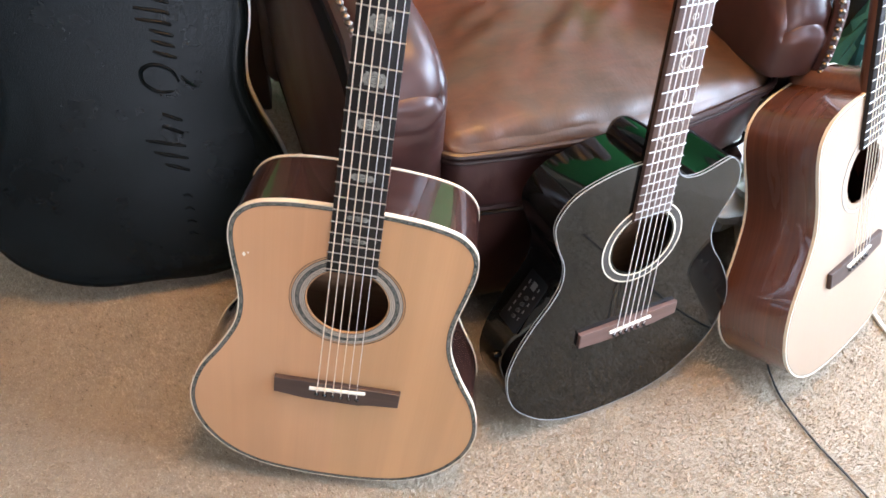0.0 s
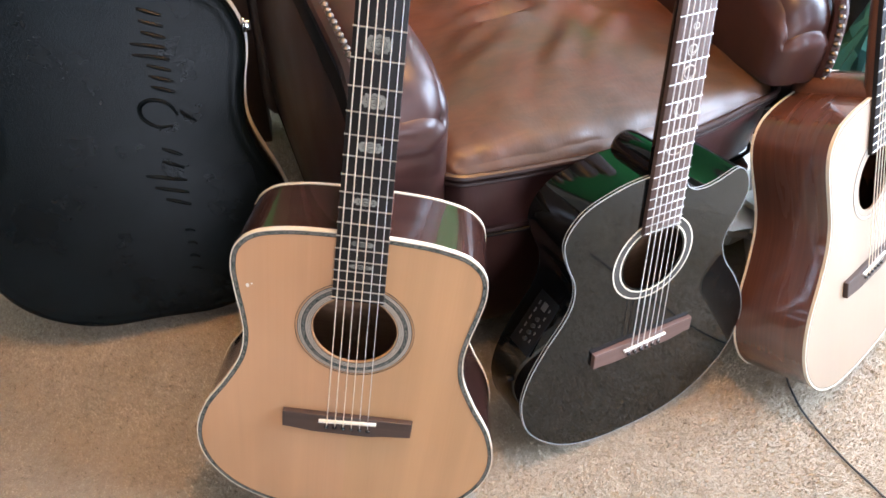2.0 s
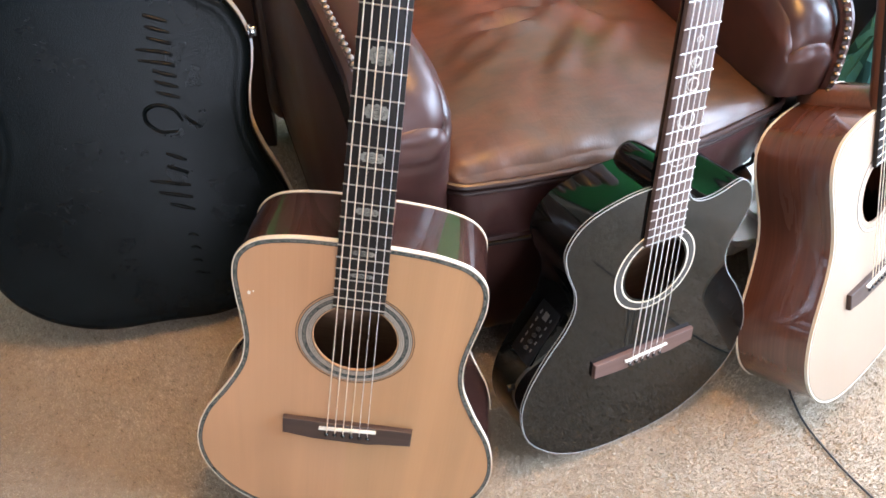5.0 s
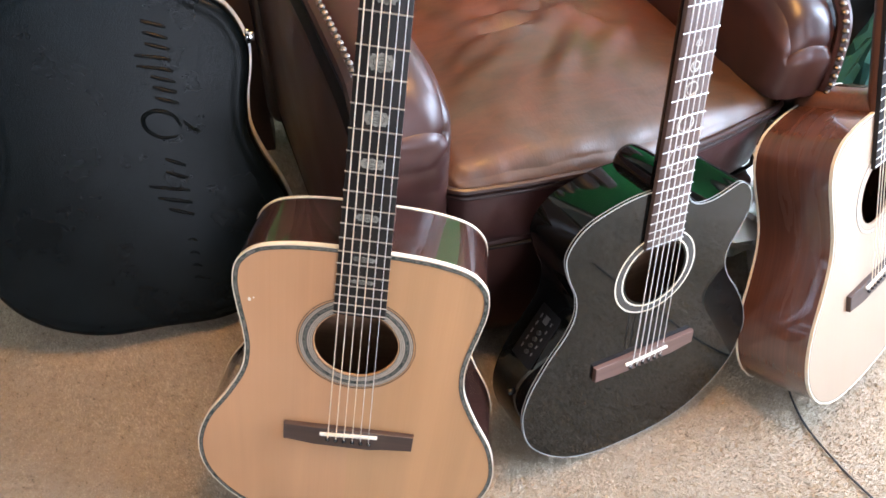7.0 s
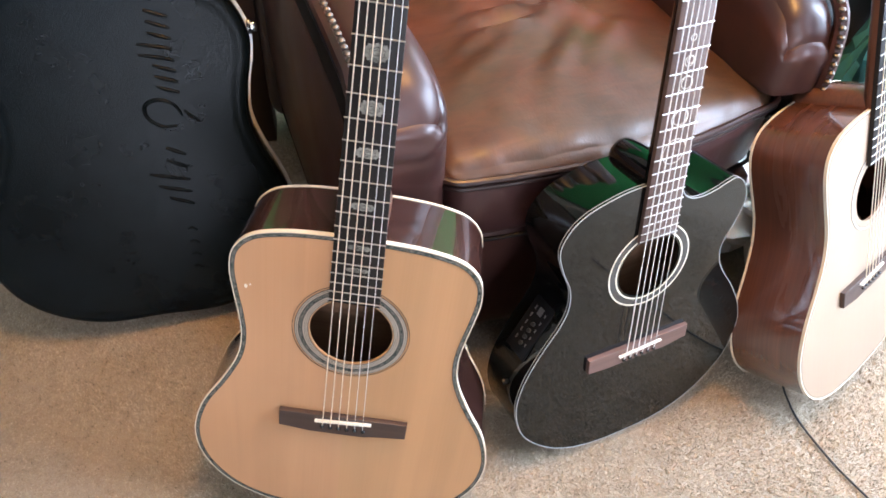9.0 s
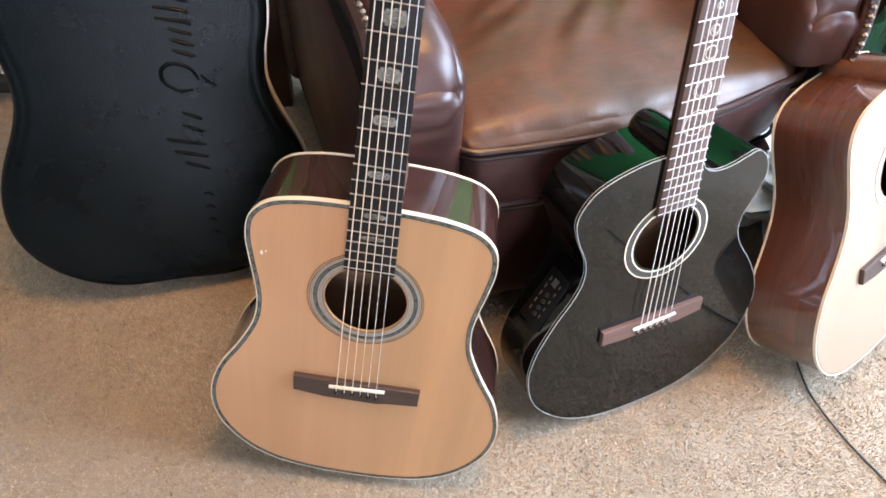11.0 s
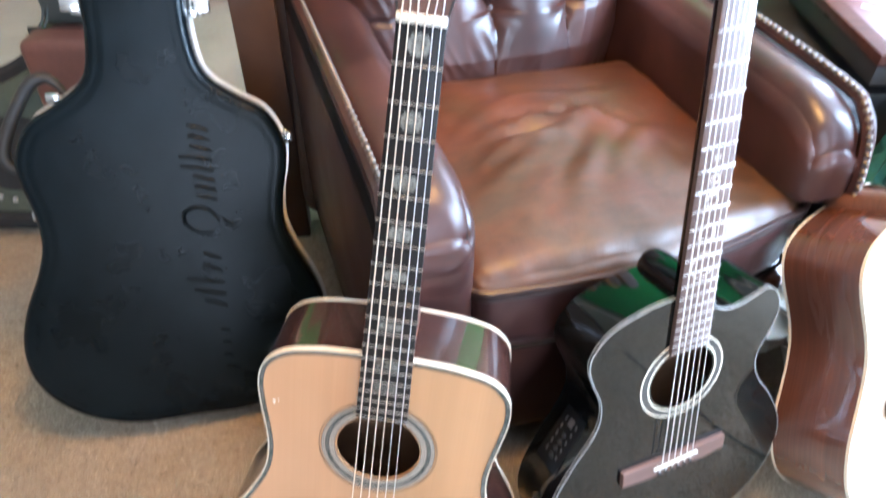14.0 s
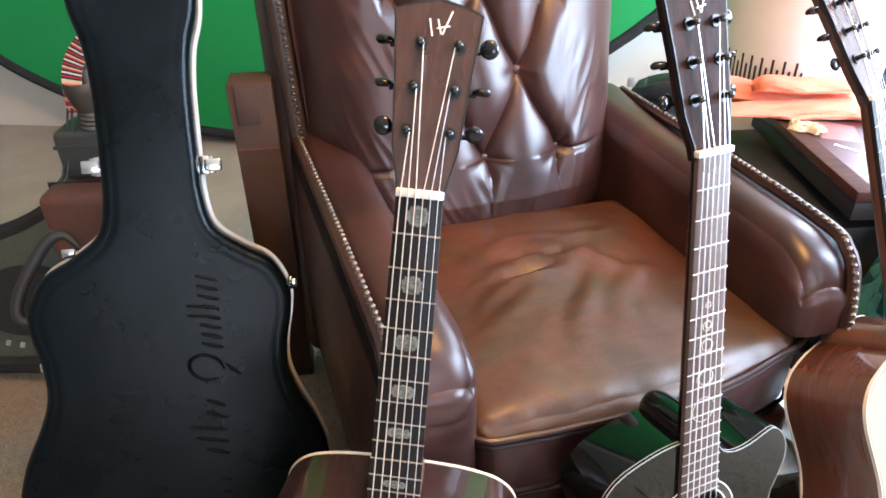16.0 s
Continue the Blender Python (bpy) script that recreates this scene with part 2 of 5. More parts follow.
M_PICKUP.node_tree.nodes["Principled BSDF"].inputs["Specular IOR Level"].default_value = 0.15
M_DIM_PRINT = simple("dim_grey_print", (0.085, 0.085, 0.085), 0.5, 0, 0.1, 60)
M_GREY_PRINT = simple("grey_print", (0.32, 0.32, 0.32), 0.5, 0, 0.05, 60)
M_LEATHER = leather_mat()
M_SEAT = seat_leather_mat()
# near-black copy of the chair leather, with the shade painted into its colour
M_LEATHER_SHADED = simple("shaded_outside_leather", (0.0065, 0.0042, 0.0038), 0.55, 0, 0.3, 30, 0.04)
M_LEATHER_SHADED.node_tree.nodes["Principled BSDF"].inputs["Specular IOR Level"].default_value = 0.2
M_WING = simple("taupe_brown_leather", (0.052, 0.033, 0.025), 0.42, 0, 0.3, 14, 0.08)
M_PIPING = simple("dark_brown_piping", (0.030, 0.014, 0.011), 0.36, 0, 0.3, 40)
M_NAIL = simple("antique_brass_nail", (0.17, 0.148, 0.128), 0.46, 1.0, 0.2, 90)
M_CARPET = carpet_mat()
M_VINYL = vinyl_mat()
M_CASE_RIM = simple("pale_case_valance", (0.58, 0.57, 0.54), 0.35, 0.3, 0.08, 60)
M_RUBBER = simple("black_rubber", (0.018, 0.018, 0.018), 0.55, 0, 0.2, 60)
M_WALL = simple("cream_wall_paint", (0.66, 0.63, 0.56), 0.8, 0, 0.04, 12, 0.08)
M_ROOM = simple("taupe_wall_paint", (0.30, 0.265, 0.225), 0.8, 0, 0.06, 12, 0.08)
M_CEIL = simple("white_ceiling_paint", (0.62, 0.61, 0.58), 0.85, 0, 0.03, 12, 0.08)
M_GREEN = simple("green_screen_cloth", (0.003, 0.26, 0.060), 0.75, 0, 0.06, 9, 0.1)
M_BLACK_CLOTH = simple("black_webbing", (0.014, 0.014, 0.015), 0.85, 0, 0.25, 120, 0.3)
M_BAG = simple("olive_bag_nylon", (0.055, 0.068, 0.050), 0.7, 0, 0.25, 90, 0.3)
M_CARD = simple("brown_cardboard", (0.062, 0.031, 0.019), 0.8, 0, 0.15, 30, 0.2)
M_REDBROWN = simple("red_brown_leatherette", (0.135, 0.048, 0.032), 0.5, 0, 0.2, 60, 0.2)
M_HOSE = simple("dull_brown_rubber", (0.050, 0.038, 0.028), 0.6, 0, 0.25, 50, 0.2)
M_FLASK = simple("grey_green_plastic", (0.11, 0.125, 0.105), 0.35, 0, 0.2, 30)
M_GREYBOX = simple("grey_plastic", (0.040, 0.043, 0.038), 0.4, 0, 0.15, 30)
M_WHITE_PLASTIC = simple("white_plastic", (0.80, 0.79, 0.74), 0.35, 0, 0.04, 20)
M_ORANGE = simple("orange_towel", (0.78, 0.225, 0.13), 0.95, 0, 0.14, 220, 0.8)
M_YELLOW = simple("pale_yellow_cloth", (0.68, 0.52, 0.33), 0.9, 0, 0.08, 120, 0.4)
M_DARKBOX = wood("dark_varnished_wood", (0.035, 0.014, 0.012), (0.10, 0.042, 0.034), (4, 60, 60), 0.3)
M_DARKBOX.node_tree.nodes["Principled BSDF"].inputs["Specular IOR Level"].default_value = 0.2
M_PRINT_RED = simple("dark_red_print", (0.075, 0.020, 0.022), 0.36, 0, 0.7, 9)
M_PRINT_RED.node_tree.nodes["Principled BSDF"].inputs["Specular IOR Level"].default_value = 0.25
M_PRINT_PALE = simple("faded_pink_print", (0.22, 0.10, 0.095), 0.4, 0, 0.5, 14)
M_TUB = simple("grey_blue_plastic", (0.040, 0.062, 0.070), 0.4, 0, 0.2, 20)
M_BOXSIDE = simple("dark_box_side", (0.022, 0.022, 0.023), 0.5, 0, 0.2, 30)
M_PAPER = simple("white_paper", (0.82, 0.82, 0.80), 0.7, 0, 0.03, 20)
M_TEAL = simple("teal_plastic", (0.05, 0.22, 0.22), 0.35, 0, 0.3, 40)
M_RED = simple("red_plastic", (0.42, 0.02, 0.03), 0.35, 0, 0.2, 40)
M_POUCH = simple("black_nylon", (0.014, 0.019, 0.021), 0.6, 0, 0.3, 120, 0.25)


# ---- building helpers ----
def part(name, bm, material, parent, label="", smooth=True):
    me = bpy.data.meshes.new(name)
    bmesh.ops.recalc_face_normals(bm, faces=bm.faces[:])
    for f in bm.faces:
        f.smooth = smooth
    bm.to_mesh(me)
    bm.free()
    me.materials.append(material)
    if smooth:
        me.set_sharp_from_angle(angle=radians(38))
    ob = new(name, me)
    ob.parent = parent
    if label:
        tagged(ob, label)
    return ob


def thing(name, m, label, category, group="", kind=""):
    ob = new(name)
    ob.empty_display_size = 0.05
    ob.matrix_world = m
    return tagged(ob, label, category, group, kind)


def structure(name, bm, material, label, smooth=False):
    ob = part(name, bm, material, None, "", smooth)
    return tagged(ob, label, name.split("_")[0], "", "structure")


def box_bm(lo, hi, bevel=0.0, seg=2, bm=None):
    b = bmesh.new()
    bmesh.ops.create_cube(b, size=1)
    for v in b.verts:
        v.co = [l + (c + 0.5) * (h - l) for c, l, h in zip(v.co, lo, hi)]
    if bevel:
        bmesh.ops.bevel(b, geom=b.edges[:], offset=bevel, segments=seg, affect="EDGES", profile=0.5)
    if bm is None:
        return b
    join(bm, b)
    return bm


def join(dst, src):
    vm = {v: dst.verts.new(v.co) for v in src.verts}
    for f in src.faces:
        try:
            dst.faces.new([vm[v] for v in f.verts])
        except ValueError:
            pass
    src.free()


def loft(rings, closed=True, caps=(False, False), bm=None):
    bm = bm or bmesh.new()
    vs = [[bm.verts.new(p) for p in r] for r in rings]
    n = len(vs[0])
    for a, b in zip(vs, vs[1:]):
        for i in range(n if closed else n - 1):
            j = (i + 1) % n
            bm.faces.new((a[i], a[j], b[j], b[i]))
    if caps[0]:
        bm.faces.new(vs[0][::-1])
    if caps[1]:
        bm.faces.new(vs[-1])
    return bm


def tube(points, radius, sides=8, caps=True, bm=None):
    pts = [Vector(p) for p in points]
    rings, up = [], None
    for i, p in enumerate(pts):
        d = (pts[min(i + 1, len(pts) - 1)] - pts[max(i - 1, 0)]).normalized()
        if up is None:
            up = Vector((0, 0, 1)) if abs(d.z) < 0.9 else Vector((1, 0, 0))
        side = d.cross(up).normalized()
        up = side.cross(d).normalized()
        r = radius[i] if isinstance(radius, (list, tuple)) else radius
        rings.append([p + (side * math.cos(a) + up * math.sin(a)) * r for a in (2 * math.pi * k / sides for k in range(sides))])
    return loft(rings, True, (caps, caps), bm)


def spline(ctrl, per=8, closed=False):
    """Catmull-Rom through the control points."""
    pts = [Vector(c) for c in ctrl]
    n = len(pts)
    out = []
    for i in range(n if closed else n - 1):
        p0, p1, p2, p3 = (pts[(i + k) % n] if closed else pts[max(0, min(n - 1, i + k))] for k in (-1, 0, 1, 2))
        for s in range(per):
            t = s / per
            out.append(0.5 * ((2 * p1) + (p2 - p0) * t + (2 * p0 - 5 * p1 + 4 * p2 - p3) * t * t + (3 * p1 - p0 - 3 * p2 + p3) * t ** 3))
    if not closed:
        out.append(pts[-1])
    return out


def inset(poly, d):
    """A closed counter-clockwise outline moved inwards by d."""
    out, n = [], len(poly)
    for i in range(n):
        t = (poly[(i + 1) % n] - poly[i - 1]).normalized()
        out.append(Vector((poly[i].x - t.y * d, poly[i].y + t.x * d)))
    return out


def band(poly, d0, d1, z0, z1, zfun=None):
    """A closed strip of rectangular section along an outline."""
    a, b = inset(poly, d0), inset(poly, d1)
    zf = zfun or (lambda p: 0.0)
    rings = []
    for q, z in ((a, z0), (a, z1), (b, z1), (b, z0)):
        rings.append([(p.x, p.y, z + zf(p)) for p in q])
    return loft(rings + rings[:1])


def slab(poly, z0, z1, bevel=0.0):
    bm = bmesh.new()
    bot = [bm.verts.new((p[0], p[1], z0)) for p in poly]
    top = [bm.verts.new((p[0], p[1], z1)) for p in poly]
    bm.faces.new(bot[::-1])
    tf = bm.faces.new(top)
    n = len(poly)
    for i in range(n):
        bm.faces.new((bot[i], bot[(i + 1) % n], top[(i + 1) % n], top[i]))
    if bevel:
        bmesh.ops.bevel(bm, geom=list(tf.edges), offset=bevel, segments=2, affect="EDGES", profile=0.5)
    return bm


def ball(center, r, sx=1, sy=1, sz=1, seg=10, bm=None):
    b = bmesh.new()
    bmesh.ops.create_uvsphere(b, u_segments=seg, v_segments=max(5, seg // 2 + 1), radius=r)
    for v in b.verts:
        v.co = Vector((v.co.x * sx, v.co.y * sy, v.co.z * sz)) + Vector(center)
    if bm is None:
        return b
    join(bm, b)
    return bm


def disc_ring(c, r0, r1, z0, z1, n=64):
    pts = [Vector((c[0] + r1 * math.cos(2 * math.pi * k / n), c[1] + r1 * math.sin(2 * math.pi * k / n))) for k in range(n)]
    return band(pts, 0, r1 - r0, z0, z1)


def puffy(lo, hi, r, n=(16, 16, 8), shape=None):
    """A rounded box with a grid fine enough to be shaped."""
    bm = bmesh.new()
    seen = {}
    half = [(h - l) / 2 for l, h in zip(lo, hi)]
    mid = [(h + l) / 2 for l, h in zip(lo, hi)]

    def vert(p):
        key = tuple(round(c, 5) for c in p)
        if key not in seen:
            raw = Vector([c * h for c, h in zip(p, half)])
            core = Vector([max(-(h - r), min(h - r, c)) for c, h in zip(raw, half)])
            d = raw - core
            q = core + (d.normalized() * r if d.length > 1e-9 else d)
            q = q + Vector(mid)
            if shape:
                q = shape(Vector(p), q)
            seen[key] = bm.verts.new(q)
        return seen[key]

    for ax in range(3):
        u, v = (ax + 1) % 3, (ax + 2) % 3
        for sgn in (-1, 1):
            for i in range(n[u]):
                for j in range(n[v]):
                    quad = []
                    for di, dj in ((0, 0), (1, 0), (1, 1), (0, 1)):
                        p = [0, 0, 0]
                        p[ax] = sgn
                        # points gather towards the edges, so that the rounding is smooth
                        p[u] = math.sin((-1 + 2 * (i + di) / n[u]) * math.pi / 2)
                        p[v] = math.sin((-1 + 2 * (j + dj) / n[v]) * math.pi / 2)
                        quad.append(vert(p))
                    if sgn < 0:
                        quad.reverse()
                    bm.faces.new(quad)
    return bm


def sheet(fn, nu, nv, bm=None):
    bm = bm or bmesh.new()
    g = [[bm.verts.new(fn(i / nu, j / nv)) for j in range(nv + 1)] for i in range(nu + 1)]
    for i in range(nu):
        for j in range(nv):
            bm.faces.new((g[i][j], g[i + 1][j], g[i + 1][j + 1], g[i][j + 1]))
    return bm


# ---- room ----
X0, X1, Y0, Y1, ZC = -3.0, 2.6, -4.3, 2.4, 2.4
structure("floor", box_bm((X0 - 0.1, Y0 - 0.1, -0.12), (X1 + 0.1, Y1 + 0.1, 0.0)), M_CARPET, "beige plush fitted carpet with mottled tan pile")
structure("ceiling", box_bm((X0 - 0.1, Y0 - 0.1, ZC), (X1 + 0.1, Y1 + 0.1, ZC + 0.12)), M_CEIL, "plain white painted ceiling above the room")
structure("wall_west", box_bm((X0 - 0.1, Y0, 0), (X0, Y1, ZC)), M_ROOM, "plain taupe painted side wall of the room")


def wall_with_window(name, along, lo, hi, at, thick, w0, w1, s0, s1, label, paint):
    bm = bmesh.new()

    def slab_part(a0, a1, z0, z1):
        if along == "y":
            box_bm((at, a0, z0), (at + thick, a1, z1), bm=bm)
        else:
            box_bm((a0, at, z0), (a1, at + thick, z1), bm=bm)

    slab_part(lo, w0, 0, ZC)
    slab_part(w1, hi, 0, ZC)
    slab_part(w0, w1, 0, s0)
    slab_part(w0, w1, s1, ZC)
    return structure(name, bm, paint, label)


wall_with_window("wall_east", "y", Y0, Y1, X1, 0.1, -0.75, 1.25, 0.8, 2.2, "taupe painted wall with a wide window opening", M_ROOM)
wall_with_window("wall_north", "x", X0 - 0.1, X1 + 0.1, Y1, 0.1, 1.05, 2.4, 0.8, 2.2, "cream painted wall behind the green screen, with a window", M_WALL)
# unseen wall; its opening is made up to go with the front fill
wall_with_window("wall_south", "x", X0 - 0.1, X1 + 0.1, Y0 - 0.1, 0.1, 0.65, 2.5, 1.1, 2.26, "taupe painted wall, unseen, with an opening added for the fill light", M_ROOM)


# ---- guitars ----
SCALE = 0.648
HOLE = (-0.0012, 0.1505)
HOLE_R = 0.0505


def fret_at(n):
    return SCALE * 2 ** (-n / 12)


def board_half(v):
    return 0.5 * (0.0435 + 0.012 * (SCALE - v) / (SCALE / 2))


HALF_DREAD = [(0.0, -0.203), (0.060, -0.2), (0.114, -0.188), (0.160, -0.159), (0.192, -0.113), (0.2015, -0.061), (0.189, -0.007), (0.1605, 0.044),
        (0.1405, 0.087), (0.1345, 0.123), (0.137, 0.156), (0.143, 0.192), (0.1465, 0.225), (0.141, 0.253), (0.120, 0.2735), (0.085, 0.283), (0.045, 0.2865), (0.0, 0.287)]
HALF_CUT = [(0.0, -0.2003), (0.0591, -0.197), (0.1092, -0.183), (0.1544, -0.154), (0.1932, -0.106), (0.2065, -0.046), (0.196, 0.0045), (0.169, 0.0544), (0.1425, 0.092),
            (0.1295, 0.1225), (0.1300, 0.156), (0.143, 0.191), (0.1495, 0.224), (0.138, 0.2495), (0.1172, 0.267), (0.0834, 0.279), (0.0451, 0.286), (0.0, 0.287)]
CUT = [(0.1415, 0.173), (0.1505, 0.195), (0.1535, 0.213), (0.1500, 0.231), (0.1400, 0.2475), (0.1265, 0.2555), (0.1120, 0.2520), (0.0930, 0.2455), (0.0740, 0.2420), (0.0560, 0.2435), (0.0430, 0.2505), (0.0350, 0.2620), (0.0290, 0.2780)]


def body_outline(cut=False):
    HALF = HALF_CUT if cut else HALF_DREAD
    left = [(-u, v) for u, v in HALF[::-1]]
    if cut:
        right = HALF[:10] + [(0.1305, 0.148)] + CUT
        pts = right + [(0.0, 0.2855)] + left[1:-1]
    else:
        pts = HALF + left[1:-1]
    return [Vector((p.x, p.y)) for p in spline([(u, v, 0) for u, v in pts], 6, True)]


HEAD0 = Vector((0, 0.652, 0.003))
HEAD_T = radians(12)
HEAD_M = Matrix.Translation(HEAD0) @ Matrix.Rotation(-HEAD_T, 4, "X")


def guitar(m, label, st):
    g = thing("acoustic_guitar", m, label, "guitar", "guitars leaning against the armchair")
    out = body_outline(st.get("cut", False))
    n = len(out)
    deep = st.get("deep", 0.108)
    depth = lambda p: -(deep + (0.285 - p.y) * 0.012)
    ctr = Vector(HOLE)
    hole = [ctr + (p - ctr).normalized() * HOLE_R for p in out]
    # soundboard with its hole, 3 mm thick
    rings = []
    inn = inset(out, 0.0008)
    for ring, z in ((inn, -0.003), (inn, 0.0)):
        rings.append([(p.x, p.y, z) for p in ring])
    rings.append([(*(a.lerp(b, 0.5)), 0.0) for a, b in zip(inn, hole)])
    rings += [[(p.x, p.y, 0.0) for p in hole], [(p.x, p.y, -0.003) for p in hole]]
    rings.append([(*(a.lerp(b, 0.5)), -0.003) for a, b in zip(inn, hole)])
    part("soundboard", loft(rings + rings[:1]), st["top"], g, st.get("top_label", ""))
    # sides and back
    rows = [[(p.x, p.y, depth(p) * k - 0.0005) for p in inset(out, 0.0004)] for k in (0, 0.25, 0.5, 0.75, 1)]
    part("side", loft(rows), st["side"], g, st.get("side_label", ""))
    bm = bmesh.new()
    c0 = Vector((0, 0.02))
    ring_b = [[bm.verts.new(((c0.x + (p.x - c0.x) * s), (c0.y + (p.y - c0.y) * s), depth(p) - 0.008 * (1 - s * s))) for p in out] for s in (1.0, 0.8, 0.5, 0.2)]
    for a, b in zip(ring_b, ring_b[1:]):
        for i in range(n):
            bm.faces.new((a[i], a[(i + 1) % n], b[(i + 1) % n], b[i]))
    bm.faces.new(ring_b[-1])
    part("back_panel", bm, st["side"], g)
    ring_i = inset(out, 0.004)
    part("inner_back", loft([[(p.x * s, 0.02 + (p.y - 0.02) * s, depth(p) + 0.004) for p in ring_i] for s in (1.0, 0.5, 0.05)], True, (False, True)), M_INSIDE, g, "bare wood inside the soundhole")
    bw, bh = st["bind"]
    part("front_binding", band(out, -0.0004, bw, -bh, 0.0005), st["bind_mat"], g, st["bind_label"])
    if not st.get("cut"):
        part("back_binding", band(out, -0.0004, bw, 0.0, bh * 0.8, depth), st["bind_mat"], g)
    for d0, d1, mt, nm in st["purf"]:
        part(nm, band(out, d0, d1, -0.001, 0.0004), mt, g)
    if st.get("side_line"):
        part("side_purfling", band(out, -0.0005, 0.001, -0.0052, -0.0044), st["bind_mat"], g)
    for r0, r1, mt in st["rosette"]:
        part("rosette_ring", disc_ring(HOLE, r0, r1, -0.001, 0.0005 + (0.0002 if mt is M_ABALONE else 0)), mt, g)
    # fingerboard, tongue end straight
    v_end = fret_at(st.get("last", 20)) - 0.004
    poly = [(-board_half(v_end), v_end), (board_half(v_end), v_end), (board_half(SCALE), SCALE), (-board_half(SCALE), SCALE)]
    part("fingerboard", slab([(a, b) for a, b in poly], 0.0006, 0.0068, 0.0006), st["board"], g, st.get("board_label", ""))
    if st.get("board_bind"):
        for s in (-1, 1):
            w0, w1 = board_half(v_end), board_half(SCALE)
            q = [(s * w0, v_end), (s * (w0 + 0.0014), v_end), (s * (w1 + 0.0014), SCALE), (s * w1, SCALE)]
            part("fingerboard_binding", slab(q if s > 0 else q[::-1], 0.0006, 0.0066), st["board_bind"], g)
    for k in range(1, st.get("last", 20) + 1):
        v, h = fret_at(k), board_half(fret_at(k)) + 0.0006
        arc = [(v - 0.0009, 0.0066), (v - 0.0006, 0.0077), (v, 0.0080), (v + 0.0006, 0.0077), (v + 0.0009, 0.0066)]
        part("fret", loft([[(s * h, a, z) for a, z in arc] for s in (-1, 1)], True, (True, True)), M_FRET, g)
    # neck and heel
    rings = []
    for k in range(25):
        k = k / 2
        v = 0.262 + (SCALE + 0.004 - 0.262) * (k / 12) ** 1.5
        dep = 0.020 - 0.004 * (k / 12)
        hw = board_half(v) - 0.0006
        rings.append([(hw * math.cos(a), v, 0.0004 - dep * abs(math.sin(a)) ** 0.8) for a in (math.pi * i / 16 for i in range(17))])
    part("neck", loft(rings, True, (True, True)), st["neck"], g)
    # rounded heel running down the ribs below the neck
    heel = []
    for z, s in ((-0.006, 1.0), (-0.03, 1.0), (-deep * 0.7, 0.98), (-deep + 0.006, 0.94), (-deep - 0.002, 0.85), (-deep - 0.006, 0.66), (-deep - 0.0075, 0.4)):
        heel.append([(0.0272 * s * math.cos(a), 0.276 + 0.034 * (0.45 + 0.55 * s) * math.sin(a) ** 0.7, z) for a in (math.pi * i / 20 for i in range(21))])
    part("heel", loft(heel, True, (True, True)), st["neck"], g)
    # headstock
    hs = st.get("head_scale", 1.0)
    half = [(0.0222, -0.008), (0.0228, 0.006), (0.0265, 0.022), (0.0305, 0.040), (0.0325, 0.07), (0.0352, 0.11), (0.0400, 0.1615)]
    arcp = [(0.026, 0.1672), (0.0, 0.1730)]
    head = half + arcp + [(-u, v) for u, v in (half + arcp[:1])[::-1]]
    bm = slab([(u * hs, v) for u, v in head], -0.014, 0.0, 0.001)
    bmesh.ops.transform(bm, matrix=HEAD_M, verts=bm.verts)
    part("headstock", bm, st["head"], g, "", False)
    if st.get("head_edge"):
        pl = [Vector((u * hs, v)) for u, v in head]
        bm = band(pl, -0.0005, 0.0012, -0.006, 0.0004)
        bmesh.ops.transform(bm, matrix=HEAD_M, verts=bm.verts)
        part("headstock_binding", bm, st["head_edge"], g)
    # plain slanted strokes in the place of the maker's mark
    for a, b in (((-0.008, 0.155), (-0.0045, 0.140)), ((-0.0005, 0.155), (0.0035, 0.142)), ((0.0045, 0.142), (0.012, 0.163)), ((-0.001, 0.147), (0.011, 0.150))):
        bm = tube([(a[0], a[1], 0.0002), (b[0], b[1], 0.0002)], 0.0009, 6)
        bmesh.ops.transform(bm, matrix=HEAD_M, verts=bm.verts)
        part("mark_stroke", bm, M_BONE, g)
    # nut
    nh = board_half(SCALE) + st.get("nut_over", 0.0004)
    part("nut", box_bm((-nh, SCALE - 0.0005, 0.001), (nh, SCALE + 0.0065, 0.0098), 0.0008), M_BONE, g, "off-white bone nut")
    # bridge, saddle and pins
    bp = st["bridge"]
    part("bridge", slab(bp, 0.0003, 0.0075, 0.0012), st["bridge_mat"], g, st["bridge_label"], False)
    part("saddle", loft([[(-0.0375, -0.0038, z), (0.0375, 0.0002, z), (0.0375, 0.0032, z), (-0.0375, -0.0006, z)] for z in (0.006, 0.0112)], True, (True, True)), M_BONE, g, "white bone saddle", False)
    # strings, pins and tuners
    posts = {}
    for s in (-1, 1):
        for k, along in enumerate((0.0545, 0.0935, 0.1325)):
            posts[(s, k)] = (0.0212 if s > 0 else -0.0178 + 0.0022 * k, along)
    for i in range(6):
        us, un = -0.0265 + 0.0106 * i, -0.0175 + 0.007 * i
        part("bridge_pin", ball((us * 1.03, -0.0135, 0.0085), 0.0030, seg=8), st.get("pin", M_BONE), g)
        s, k = (-1, i) if i < 3 else (1, 5 - i)
        pu, pa = posts[(s, k)]
        end = HEAD_M @ Vector((pu - s * 0.003, pa, 0.010))
        r = (0.00085, 0.0008, 0.00075, 0.00065, 0.00055, 0.0005)[i] * st.get("gauge", 1.0)
        pts = [(us * 1.03, -0.012, 0.0085), (us, -0.0005, 0.0116), (un * 1.2, 0.4, 0.0104), (un, SCALE + 0.001, 0.0102), (un, SCALE + 0.006, 0.0098), end]
        part("string", tube(pts, r, 6), M_STRING if i < 4 and not st.get("steel") else M_STRING_PLAIN, g)
